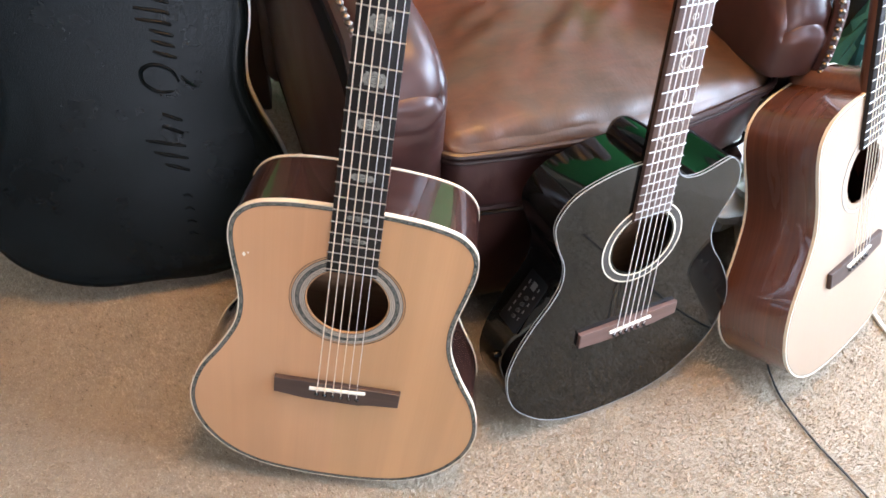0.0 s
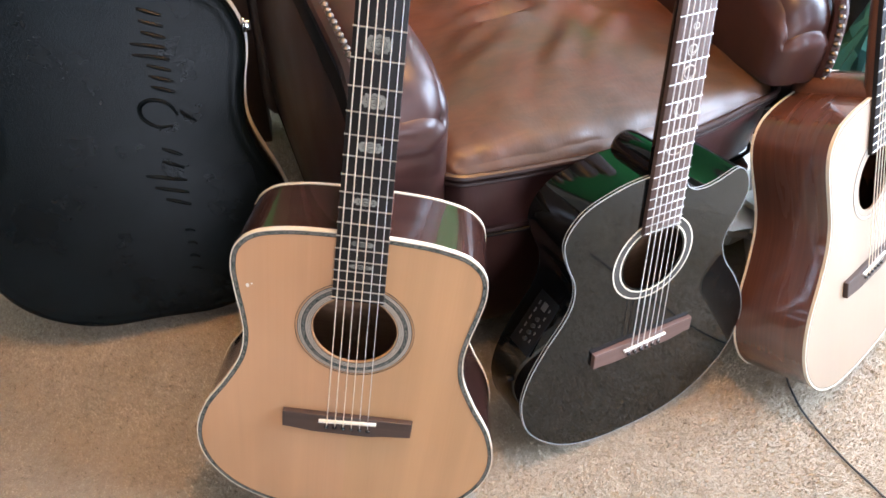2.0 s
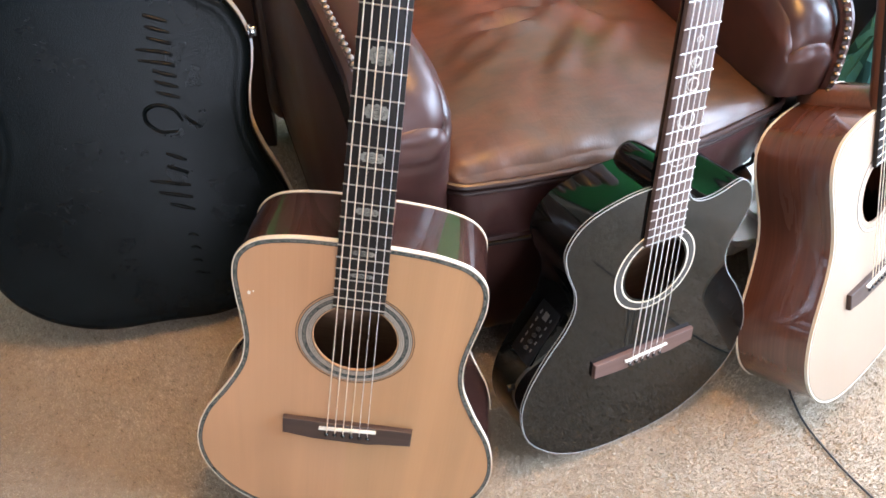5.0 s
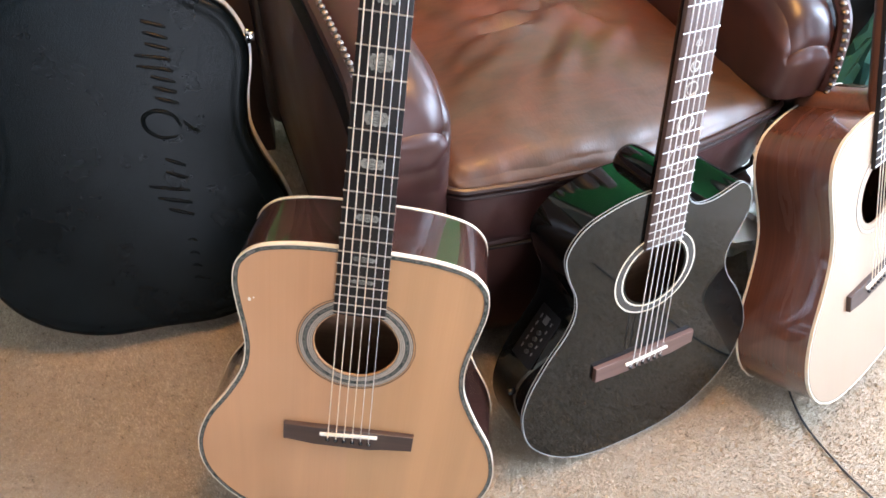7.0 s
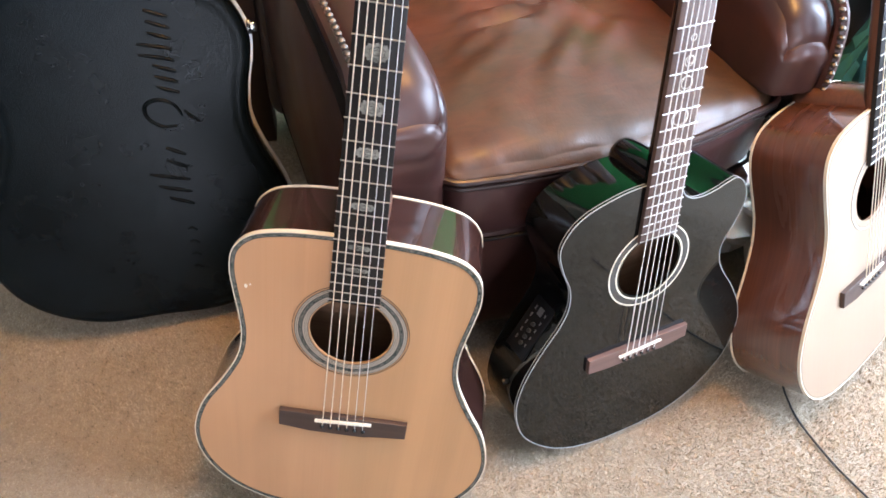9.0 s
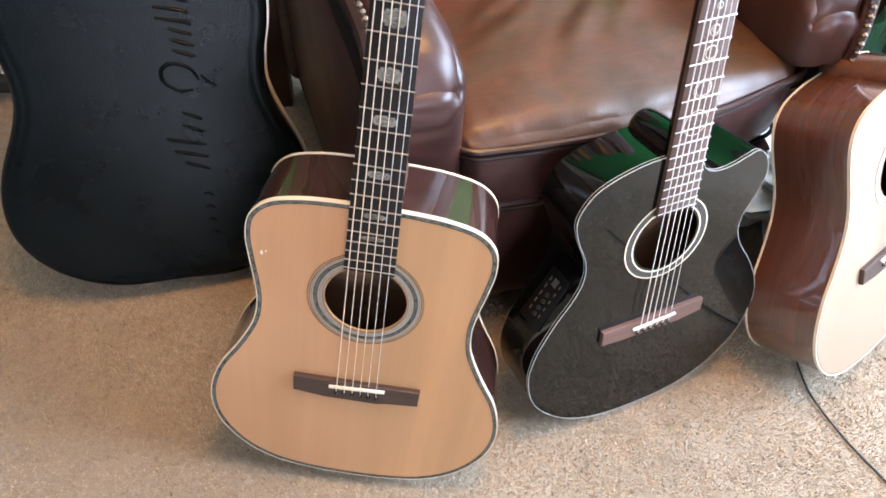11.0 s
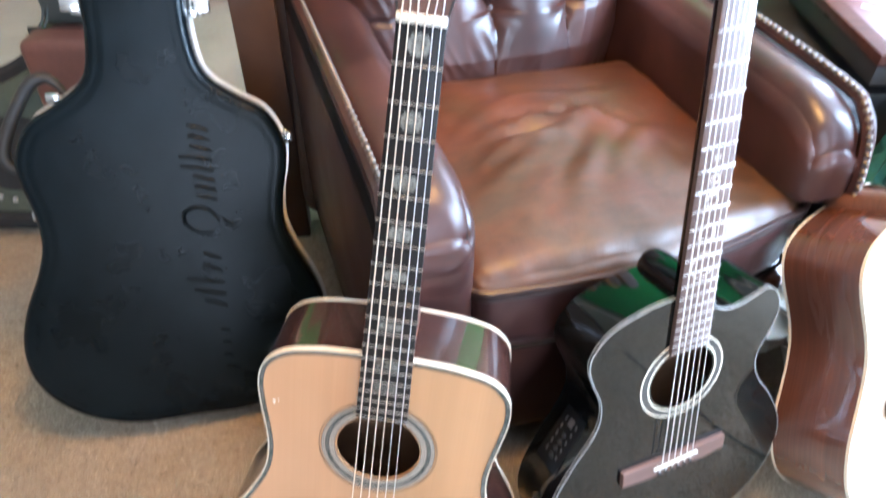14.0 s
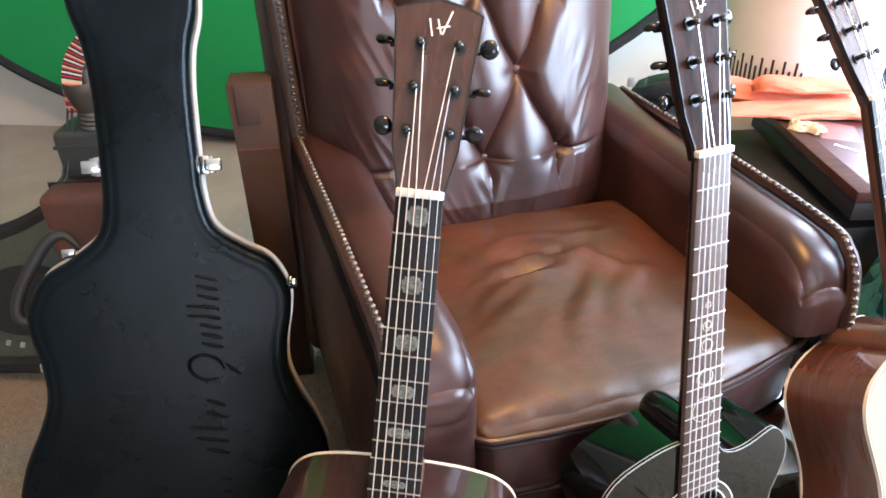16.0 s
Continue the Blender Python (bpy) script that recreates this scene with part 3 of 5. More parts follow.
    for (s, k), (pu, pa) in posts.items():
        bm = tube([(pu, pa, z) for z in (0.0, 0.0015, 0.0016, 0.013)], [0.0058, 0.0058, 0.0033, 0.0030], 12)
        ball((pu, pa, 0.0125), 0.0042, 1, 1, 0.7, 10, bm)
        bmesh.ops.transform(bm, matrix=HEAD_M, verts=bm.verts)
        tn = part("tuner", bm, M_TUNER, g, "black nickel machine head")
        bm = disc_ring((pu, pa), 0.0036, 0.0064, -0.0005, 0.0022, 20)
        bmesh.ops.transform(bm, matrix=HEAD_M, verts=bm.verts)
        part("ferrule", bm, M_FERRULE, tn, "dull chrome ring")
        edge = (0.031 + (pa - 0.04) * 0.073) * hs
        bm = tube([(s * (edge - 0.012), pa, -0.0165), (s * (edge + 0.006), pa, -0.0165)], 0.0026, 8)
        bmesh.ops.transform(bm, matrix=HEAD_M, verts=bm.verts)
        part("shaft", bm, M_TUNER, tn)
        turn = Matrix.Rotation(radians({(-1, 0): 5, (-1, 1): 88, (-1, 2): 84, (1, 0): 35, (1, 1): 86, (1, 2): 8}[(s, k)]), 4, "X")
        bm = ball((0, 0, 0), 0.0092, 1.0, 1.0, 0.40, 14)
        for q in bm.verts:
            q.co.z *= 1 + 55 * max(0.0, s * q.co.x)
        bmesh.ops.transform(bm, matrix=HEAD_M @ Matrix.Translation((s * (edge + 0.0105), pa + 0.003, -0.0135)) @ turn, verts=bm.verts)
        part("button", bm, M_TUNER, tn)
    return g


def inlay_plate(g, v, w, h, seed):
    rng = random.Random(seed)
    pts = []
    for k in range(20):
        a = 2 * math.pi * k / 20
        c, s = math.cos(a), math.sin(a)
        q = 0.86 + 0.16 * (k % 2) + rng.uniform(-0.04, 0.04)
        pts.append((math.copysign(abs(c) ** 0.75, c) * w / 2 * q, v + math.copysign(abs(s) ** 0.75, s) * h / 2 * q))
    part("inlay", slab(pts, 0.0060, 0.00705), M_PEARL, g, "mottled grey pearl fingerboard inlay", False)
    for r in (0.62, 0.32):
        q = [Vector((p[0] * r, v + (p[1] - v) * r)) for p in pts]
        part("inlay_line", band(q, 0, 0.0005, 0.0069, 0.00715), M_BLACK_LINE, g)


A_STYLE = dict(top=M_SPRUCE, top_label="honey-coloured spruce soundboard", side=M_ROSEWOOD, side_label="dark glossy rosewood side", bind=(0.0010, 0.0062), bind_mat=M_CREAM,
               bind_label="cream body binding", purf=[(0.0010, 0.0021, M_BLACK_LINE, "purfling_line"), (0.0021, 0.0052, M_ABALONE, "abalone_purfling"), (0.0052, 0.0062, M_BLACK_LINE, "purfling_line")],
               rosette=[(0.0522, 0.0529, M_BLACK_LINE), (0.0529, 0.0545, M_ROSETTE), (0.0545, 0.0549, M_BLACK_LINE), (0.0549, 0.0566, M_ROSETTE), (0.0566, 0.0570, M_BLACK_LINE), (0.0570, 0.0590, M_ROSETTE),
                        (0.0590, 0.0602, M_BLACK_LINE), (0.0602, 0.0632, M_ABALONE), (0.0632, 0.0644, M_BLACK_LINE), (0.0644, 0.0662, M_ROSETTE), (0.0662, 0.0666, M_BLACK_LINE), (0.0666, 0.0682, M_ROSETTE), (0.0682, 0.0690, M_BLACK_LINE), (0.0712, 0.0718, M_BLACK_LINE)],
               board=M_EBONY, board_label="black ebony fingerboard", neck=M_NECK, head=M_HEAD, head_edge=M_BLACK_LINE, bridge_mat=M_BRIDGE, bridge_label="dark rosewood bridge",
               bridge=[(-0.0855, -0.0215), (-0.060, -0.0225), (-0.045, -0.0265), (0.03, -0.0265), (0.042, -0.0215), (0.0845, -0.0195), (0.0845, 0.0075), (-0.0855, 0.0065)], pin=M_TUNER, gauge=0.85)
guitar_a = guitar(pose(0.0, 0.0, 0.2249, 76.49, 5.09, 0.0), "acoustic guitar with honey spruce top and abalone-trimmed cream binding", A_STYLE)
for n_fret, wi, hi_ in ((1, 0.0215, 0.0205), (3, 0.0215, 0.0195), (5, 0.0255, 0.0185), (7, 0.0265, 0.0165), (9, 0.0275, 0.0125), (12, 0.0285, 0.0095), (15, 0.029, 0.0070), (17, 0.030, 0.0060)):
    inlay_plate(guitar_a, (fret_at(n_fret) + fret_at(n_fret - 1)) / 2, wi, hi_, n_fret)

part("nick", slab([(-0.1275 + 0.002 * math.cos(a), 0.2005 + 0.003 * math.sin(a)) for a in (k * 0.785 for k in range(8))], 0.0002, 0.0005), M_PALE_LINE, guitar_a, "small pale nick in the lacquer")
part("nick", slab([(-0.1225 + 0.0011 * math.cos(a), 0.2035 + 0.0013 * math.sin(a)) for a in (k * 0.785 for k in range(8))], 0.0002, 0.0005), M_PALE_LINE, guitar_a)

B_STYLE = dict(top=M_BLACK_GLOSS, side=M_BLACK_GLOSS, bind=(0.0006, 0.0008), bind_mat=M_WHITE_BIND, bind_label="thin white body binding", side_line=True, cut=True,
               purf=[], rosette=[(0.0538, 0.0562, M_CREAM), (0.0566, 0.0650, M_ROSETTE_DARK), (0.0655, 0.0675, M_CREAM)],
               board=M_FBOARD_BROWN, board_label="brown rosewood fingerboard", neck=M_BLACK_GLOSS, deep=0.086, head=M_HEAD_MATT, head_edge=M_BLACK_LINE, bridge_mat=M_BRIDGE_RED,
               bridge_label="reddish brown rosewood bridge", bridge=[(-0.0895, -0.0165), (-0.052, -0.0175), (-0.05, -0.0195), (0.05, -0.0195), (0.0895, -0.0145), (0.0895, 0.0095), (-0.0895, 0.0105)],
               pin=M_TUNER, nut_over=0.002, steel=True, gauge=1.0)
guitar_b = guitar(pose(0.413, 0.1735, 0.2080, 77.9, 0.35, 29.0), "glossy black cutaway electro-acoustic guitar with white edge lines", B_STYLE)
for v, r, two in ((0.4717, 0.0042, False), (0.445, 0.0068, True), (0.418, 0.0098, True), (0.375, 0.0125, True), (0.331, 0.0172, False)):
    part("ring_inlay", disc_ring((0, v), r - 0.0009, r, 0.0060, 0.0071, 32), M_PALE_LINE, guitar_b, "pale ring inlay")
    if two:
        part("ring_inlay", disc_ring((0.001, v + 0.001), r - 0.0028, r - 0.002, 0.0060, 0.0072, 32), M_PALE_LINE, guitar_b)

C_STYLE = dict(A_STYLE, top=M_SPRUCE_PALE, top_label="pale spruce soundboard", side=M_MAHOGANY, side_label="reddish brown glossy mahogany side", bind=(0.002, 0.0045),
               purf=[(0.0035, 0.0042, M_BLACK_LINE, "purfling_line")], rosette=[(0.0600, 0.0606, M_BLACK_LINE), (0.0606, 0.0660, M_ROSETTE), (0.0660, 0.0666, M_BLACK_LINE)],
               board_bind=None, deep=0.114)
guitar_c = guitar(pose(0.801, 0.3405, 0.2332, 65.55, 1.25, 43.84), "acoustic guitar with pale spruce top and reddish mahogany sides", C_STYLE)


# preamp on the black guitar's bass side
def side_point(out, v, sign=-1):
    """The outline's point and outward normal at height v on one flank."""
    best = min((i for i in range(len(out)) if out[i].x * sign > 0.05), key=lambda i: abs(out[i].y - v))
    t = (out[(best + 1) % len(out)] - out[best - 1]).normalized()
    return out[best], Vector((t.y, -t.x))


p_side, n_side = side_point(body_outline(True), 0.066)
ang = math.atan2(n_side.y, n_side.x)
pre_m = Matrix.Translation((p_side.x, p_side.y, -0.044)) @ Matrix.Rotation(ang, 4, "Z") @ Matrix.Rotation(radians(90), 4, "Y")
bm = box_bm((-0.023, -0.046, -0.004), (0.023, 0.046, 0.0018), 0.0018)
bmesh.ops.transform(bm, matrix=pre_m, verts=bm.verts)
preamp = part("preamp", bm, M_PICKUP, guitar_b, "black preamp panel with grey knobs")
for k in range(4):
    bm = tube([(-0.004, -0.006 + 0.011 * k, 0.002), (-0.004, -0.006 + 0.011 * k, 0.006)], 0.0032, 10)
    bmesh.ops.transform(bm, matrix=pre_m, verts=bm.verts)
    part("knob", bm, M_RUBBER, preamp)
bm = box_bm((-0.006, -0.032, 0.0015), (0.004, -0.020, 0.0022))
bmesh.ops.transform(bm, matrix=pre_m, verts=bm.verts)
part("display", bm, M_DIM_PRINT, preamp)
for k in range(5):
    bm = box_bm((0.010, -0.030 + 0.013 * k, 0.0015), (0.0125, -0.023 + 0.013 * k, 0.0022))
    bmesh.ops.transform(bm, matrix=pre_m, verts=bm.verts)
    part("print_bar", bm, M_DIM_PRINT, preamp)
    bm = box_bm((-0.014, -0.029 + 0.013 * k, 0.0015), (-0.0115, -0.024 + 0.013 * k, 0.0022))
    bmesh.ops.transform(bm, matrix=pre_m, verts=bm.verts)
    part("print_bar", bm, M_DIM_PRINT, preamp)
j_side, j_n = side_point(body_outline(True), -0.02)
bm = tube([(j_side.x - 0.002 * j_n.x, j_side.y - 0.002 * j_n.y, -0.040), (j_side.x + 0.006 * j_n.x, j_side.y + 0.003 * j_n.y, -0.040)], 0.005, 14)
part("jack_socket", bm, M_TUNER, guitar_b, "small dark metal jack socket")


# ---- armchair ----
CHAIR = pose(0.33, 0.325, 0, 0, 0, 23.05)
chair = thing("armchair", CHAIR, "oxblood leather wing armchair with buttoned back and brass nails", "armchair")
XC = 0.018


def seat_shape(p, q):
    # crown, sag lines and creases of a used cushion
    top = max(0.0, p.z)
    x, y = p.x, p.y
    crown = 0.035 * (1 - x * x) * (1 - y * y) * top
    crease = 0
    if p.z > 0.5:
        for cx_, cy_, an, ln, amp in ((-0.25, -0.05, 0.5, 0.33, 0.011), (-0.1, 0.12, 0.25, 0.4, 0.010), (0.2, 0.1, -0.5, 0.32, 0.009), (0.0, -0.3, 1.2, 0.25, 0.006), (0.35, -0.2, 1.0, 0.3, 0.005), (0.1, 0.4, 0.1, 0.5, 0.006), (-0.45, -0.25, 0.9, 0.25, 0.005)):
            dx, dy = x - cx_, y - cy_
            a, b = dx * math.cos(an) + dy * math.sin(an), -dx * math.sin(an) + dy * math.cos(an)
            b += 0.08 * math.sin(a * 6)
            crease += amp * math.exp(-(a / ln) ** 2) * (math.exp(-(b / 0.06) ** 2) - 0.7 * math.exp(-((b - 0.1) / 0.05) ** 2))
        crease += 0.005 * noise.noise(Vector((x * 3, y * 3, 1))) + 0.0016 * noise.noise(Vector((x * 11 + y * 4, y * 9, 3)))
    front = max(0.0, -p.y)
    bulge = 0.012 * (1 - x * x) * (1 - p.z * p.z) * front
    wr = (0.004 * noise.noise(Vector((x * 6, 2.0, p.z * 3.5))) + 0.003 * noise.noise(Vector((x * 15 + p.z * 6, 5.0, p.z * 5)))) * front
    # the front corner beside the window arm runs out in front of it and is well rounded
    ear = max(0.0, -y - 0.35) / 0.65 * max(0.0, x - 0.55) / 0.45
    return q + Vector((0.048 * ear, -bulge - wr + 0.050 * max(0.0, x) ** 3 * front, crown + crease))


part("seat_cushion", puffy((XC - 0.268, -0.005, 0.315), (XC + 0.272, 0.56, 0.468), 0.042, (72, 64, 12), seat_shape), M_SEAT, chair, "brown leather seat cushion, worn and creased")


def cushion_welt(z, out):
    x0, x1, y0 = XC - 0.268 - out, XC + 0.272 + out, -0.005 - out
    r = 0.045
    pts = [(x0, 0.5, z)]
    for a in range(0, 91, 15):
        pts.append((x0 + r - r * math.cos(radians(a)), y0 + r - r * math.sin(radians(a)), z))
    pts += [(XC + k * 0.08, y0 - 0.010 * (1 - (k / 3.0) ** 2) + 0.050 * max(0.0, k * 0.08 / 0.27) ** 3, z) for k in (-2, -1, 0, 1, 2)]
    pts += [(XC + 0.235, y0 + 0.026, z), (x1 + 0.002, y0 + 0.036, z), (x1 + 0.028, y0 + 0.046, z), (x1 + 0.040, y0 + 0.066, z), (x1 + 0.036, y0 + 0.10, z), (x1 + 0.012, y0 + 0.17, z), (x1, 0.5, z)]
    pts = spline(pts, 4)
    return [Vector(p) for p in pts]


part("cushion_piping", tube(cushion_welt(0.447, 0.001), 0.0050, 8), M_PIPING, chair)
part("cushion_piping", tube(cushion_welt(0.4365, 0.0015), 0.0038, 8), M_PIPING, chair)
# lower welt takes the shaded leather colour, which keeps the bulb's glow down
part("cushion_piping", tube(cushion_welt(0.330, 0.0), 0.0035, 8), M_LEATHER_SHADED, chair)


def apron_shape(p, q):
    return q + Vector((0, 0.004 * noise.noise(q * 9), 0))


part("seat_base", puffy((XC - 0.30, 0.012, 0.075), (XC + 0.30, 0.70, 0.322), 0.02, (24, 16, 10), apron_shape), M_LEATHER, chair, "dark leather seat base")


def arm_shape(side):
    def f(p, q):
        y = q.y
        # rolled pad on the inner edge, falling to the outside, rounded nose at the front
        inner = -side * p.x
        top = max(0.0, p.z)
        q = q.copy()
        q.z += top * (0.006 * inner + 0.016 * math.cos(p.x * 1.4))
        q.x += side * 0.022 * max(0.0, y) / 0.75
        q.z += top * 0.030 * max(0.0, (y - 0.45) / 0.35) ** 2
        q.x -= side * 0.03 * max(0.0, (y - 0.55) / 0.25) * (1 if inner > 0 else 0)
        nose = max(0.0, -p.y - 0.72) / 0.28
        # below its pad the window arm leaves room for the cushion's corner
        if side > 0:
            q.y += 0.11 * max(0.0, min(1.0, (0.50 - q.z) / 0.05)) * max(0.0, -p.y - 0.5) / 0.5 * min(1.0, max(0.0, (inner + 0.8) / 1.0))
            q.y += 0.13 * max(0.0, min(1.0, (0.45 - q.z) / 0.16)) * max(0.0, -p.y - 0.3) / 0.7
        q.z -= top * 0.05 * nose ** 2
        for zc, tilt, amp in ((0.534, 0.10, 0.0026), (0.505, 0.16, 0.0026), (0.470, -0.12, 0.0012)) if side < 0 else ((0.575, 0.12, 0.0026), (0.545, 0.10, 0.0026)):
            dz = q.z - zc - tilt * 0.05 * p.x + 0.004 * math.sin(p.x * 5)
            q.y += amp * math.exp(-(dz / 0.0055) ** 2) * nose * (0.4 + 0.6 * max(0.0, 0.3 + 0.7 * inner))
            q.y -= 0.4 * amp * math.exp(-((dz - 0.014) / 0.011) ** 2) * nose
        q.x += side * 0.012 * (1 - p.z * p.z) * (1 - p.y * p.y) * (1 if p.x * side > 0 else -0.6)
        q += Vector((0.0012 * noise.noise(q * 10), 0.0015 * noise.noise(Vector((q.x * 6 + 3, q.y * 6, q.z * 26))) * nose, 0.002 * noise.noise(q * 6)))
        return q
    return f


for side, lab in ((-1, "padded leather arm with a rounded front"), (1, "padded leather arm with a rounded front")):
    x_in, x_out = XC + side * 0.252, XC + (0.364 if side > 0 else -0.378)
    lo, hi = min(x_in, x_out), max(x_in, x_out)
    back_by = 0.030 if side > 0 else 0.0
    deep_y = lambda y, z=0.6: y + (back_by + (0.15 * max(0.0, min(1.0, (0.45 - z) / 0.16)) if side > 0 else 0.0)) * (1 - y / 0.77)
    part("arm", puffy((lo, deep_y(-0.012), 0.09), (hi, 0.80, 0.600), 0.042, (18, 60, 96), arm_shape(side)), M_LEATHER, chair, lab)
    # outside panel with its piped and nailed edge
    xo = XC + (0.358 if side > 0 else -0.373)
    flare = lambda y: side * 0.022 * max(0.0, y) / 0.75
    prof = spline([(0, 0.775, 0.10), (0, 0.772, 0.40), (0, 0.765, 0.612), (0, 0.45, 0.612), (0, 0.10, 0.606), (0, 0.035, 0.59), (0, 0.004, 0.54), (0, 0.0, 0.40), (0, 0.0, 0.10)], 6)
    prof = [Vector((p.x, deep_y(p.y, p.z), p.z)) for p in prof]
    rows = [[(xo - side * 0.02 + flare(p.y), p.y, p.z - 0.012) for p in prof], [(xo + side * 0.002 + flare(p.y), p.y, p.z - 0.012) for p in prof], [(xo + side * 0.006 + flare(p.y), 0.38 + (p.y - 0.38) * 0.95, 0.33 + (p.z - 0.33) * 0.93 - 0.012) for p in prof]]
    part("outside_panel", loft(rows, True, (False, True)), M_LEATHER_SHADED, chair, "flat outside arm panel, shade put into its colour")
    strip = spline([(xo - side * 0.006 + flare(y), deep_y(y, z), z) for y, z in ((0.765, 0.618), (0.45, 0.6185), (0.10, 0.612), (0.030, 0.594), (0.0, 0.545), (-0.004, 0.45), (-0.004, 0.36), (-0.004, 0.28), (-0.004, 0.12))], 10)
    part("edge_band", tube(strip, 0.0105, 8), M_LEATHER, chair)
    nail_me = None
    acc, last = 0.0, None
    for p in spline([(xo - side * 0.0105 + flare(y), deep_y(y, z), z) for y, z in ((0.755, 0.6275), (0.45, 0.628), (0.10, 0.6215), (0.030, 0.603), (-0.010, 0.545), (-0.0145, 0.45), (-0.0145, 0.36), (-0.0145, 0.28), (-0.0145, 0.13))], 90):
        if last is not None:
            acc += (p - last).length
        last = p
        if acc >= 0.0125 or nail_me is None:
            acc = 0.0
            if nail_me is None:
                nl = part("nail", ball((0, 0, 0), 0.0056, 1, 1, 0.8, 8), M_NAIL, chair)
                nail_me = nl.data
            else:
                nl = new("nail", nail_me)
                nl.parent = chair
            nl.location = p

# buttoned back
BX, BZ, SX, SZ = -0.022, 0.587, 0.156, 0.157


BACK_X0, BACK_W, BACK_Z0, BACK_H = -0.335, 0.655, 0.425, 0.545


def back_point(s, t):
    """s across, t up, both 0 to 1."""
    x = BACK_X0 + s * BACK_W
    x -= 0.03 * t * max(0.0, 0.5 - s) * 2
    z = BACK_Z0 + t * BACK_H
    up = (z - 0.425) / 0.62
    e = abs(x) / (0.335 if x < 0 else 0.32)
    y = 0.520 + 0.165 * up + (0.185 - 0.08 * up) * e ** 3.6
    # a swell over the seat and a rolled crest
    y += 0.03 * max(0, 0.14 - up) / 0.14
    roll = max(0.0, t - 0.91) / 0.09
    y += 0.09 * (1 - math.sqrt(max(0.0, 1 - roll * roll)))
    a, c = (x - BX) / SX, (z - BZ) / SZ
    # creases wander a little between the buttons
    a += 0.035 * math.sin(c * 6.28) * math.cos(a * 3.0)
    if c >= 0:
        pu, qu = a - 0.5 * c, a + 0.5 * c
        f = (abs(math.sin(math.pi * pu)) * abs(math.sin(math.pi * qu))) ** 0.55
        seam = min(abs(pu - round(pu)), abs(qu - round(qu))) * SX * 0.73
    else:
        seam = 1.0
        f = abs(math.sin(math.pi * a)) ** (0.36 + min(1.2, -c) * 0.5)
        m = min(1, -c * 1.5)
        f = f * (1 - m) + m
    ex = abs(x - BX)
    odd = 1 - abs(c % 2 - 1) if c > 0 else 0.0
    fade = max(0.0, min(1.0, (0.205 - 0.075 * odd - ex) / 0.05))
    fade = fade * fade * (3 - 2 * fade)
    puff = 0.026 * f * fade + 0.026 * (1 - fade) - 0.0035 * math.exp(-(seam / 0.0042) ** 2) * fade
    k = round(c) if c > -0.5 else 0
    off = 0.5 * (k % 2)
    da, dc = (a - off - round(a - off)) * SX, (c - k) * SZ
    d2 = da * da + dc * dc
    puff -= 0.008 * math.exp(-d2 / 0.0006) * fade
    # level pleats from the lowest buttons out to the edges
    if ex > 0.15 and k == 0:
        puff -= 0.010 * math.exp(-(dc / 0.006) ** 2) * min(1.0, (ex - 0.15) / 0.02) * max(0.0, 1 - (ex - 0.15) / 0.16)
    # soft gathers at the buttons
    an = math.atan2(dc, da)
    puff += 0.0011 * math.sin(an * 5 + k) * math.exp(-((math.sqrt(d2) - 0.03) / 0.018) ** 2) * fade
    puff += 0.0022 * noise.noise(Vector((x * 7, z * 5, 4.0)))
    # slanting stretch creases towards the edges and under the lowest row
    loose = min(1.0, max(0.0, (ex - 0.11) / 0.06) + max(0.0, -c * 2.2))
    tilt = 1 if x > BX else -1
    crease = noise.noise(Vector(((x - tilt * 0.45 * z) * 42, (z + tilt * 0.45 * x) * 9, 1.7)))
    puff += 0.0046 * loose * (0.5 - abs(crease)) * max(0.0, min(1.0, 0.6 + 2.2 * noise.noise(Vector((x * 9, z * 9, 8.0)))))
    # fuller panel beside the buttons
    puff += 0.026 * math.exp(-((x + 0.275) / 0.07) ** 2) * min(1.0, max(0.0, t * 4))
    return Vector((x, y - puff, z - 0.03 * roll * roll))


part("back_cushion", sheet(back_point, 250, 210), M_LEATHER, chair, "deep buttoned leather back with diamond folds")
for k in range(0, 3):
    for j in range(-2, 4):
        bx = BX + (j + 0.5 * (k % 2)) * SX
        if abs(bx - BX) < (0.17 if k % 2 == 0 else 0.10):
            zz = BZ + k * SZ
            q = back_point((bx - BACK_X0) / BACK_W, (zz - BACK_Z0) / BACK_H)
            part("button", ball(q + Vector((0, -0.003, 0)), 0.0095, 1, 0.5, 1, 12), M_LEATHER, chair)


def frame_shape(p, q):
    return q + Vector((0, 0.10 * (q.z - 0.4), 0))


part("back_frame", puffy((-0.405, 0.715, 0.08), (0.315, 0.86, 0.925), 0.04, (20, 10, 20), frame_shape), M_WING, chair, "taupe-brown leather outside back")
edge = [(XC - 0.380 - 0.014 * k / 8, 0.715 + 0.05 * k / 8, 0.60 + 0.375 * k / 8) for k in range(9)]
part("wing_band", tube(edge, 0.018, 10), M_WING, chair)
part("wing_piping", tube([(x + 0.024, y - 0.006, z) for x, y, z in edge], 0.005, 8), M_LEATHER, chair)
for k in range(29):
    t = k / 35
    nl = new("nail", nail_me)
    nl.parent = chair
    nl.location = (XC - 0.378 - 0.014 * t, 0.700 + 0.05 * t, 0.625 + 0.44 * t)
for sx in (-1, 1):
    for yy in (0.06, 0.72):
        bm = loft([[(XC + sx * 0.29 + r * math.cos(a), yy + r * math.sin(a), z) for a in (2 * math.pi * k / 12 for k in range(12))] for z, r in ((0.0, 0.02), (0.05, 0.03), (0.1, 0.034))], True, (True, True))
        part("foot", bm, M_EBONY, chair)


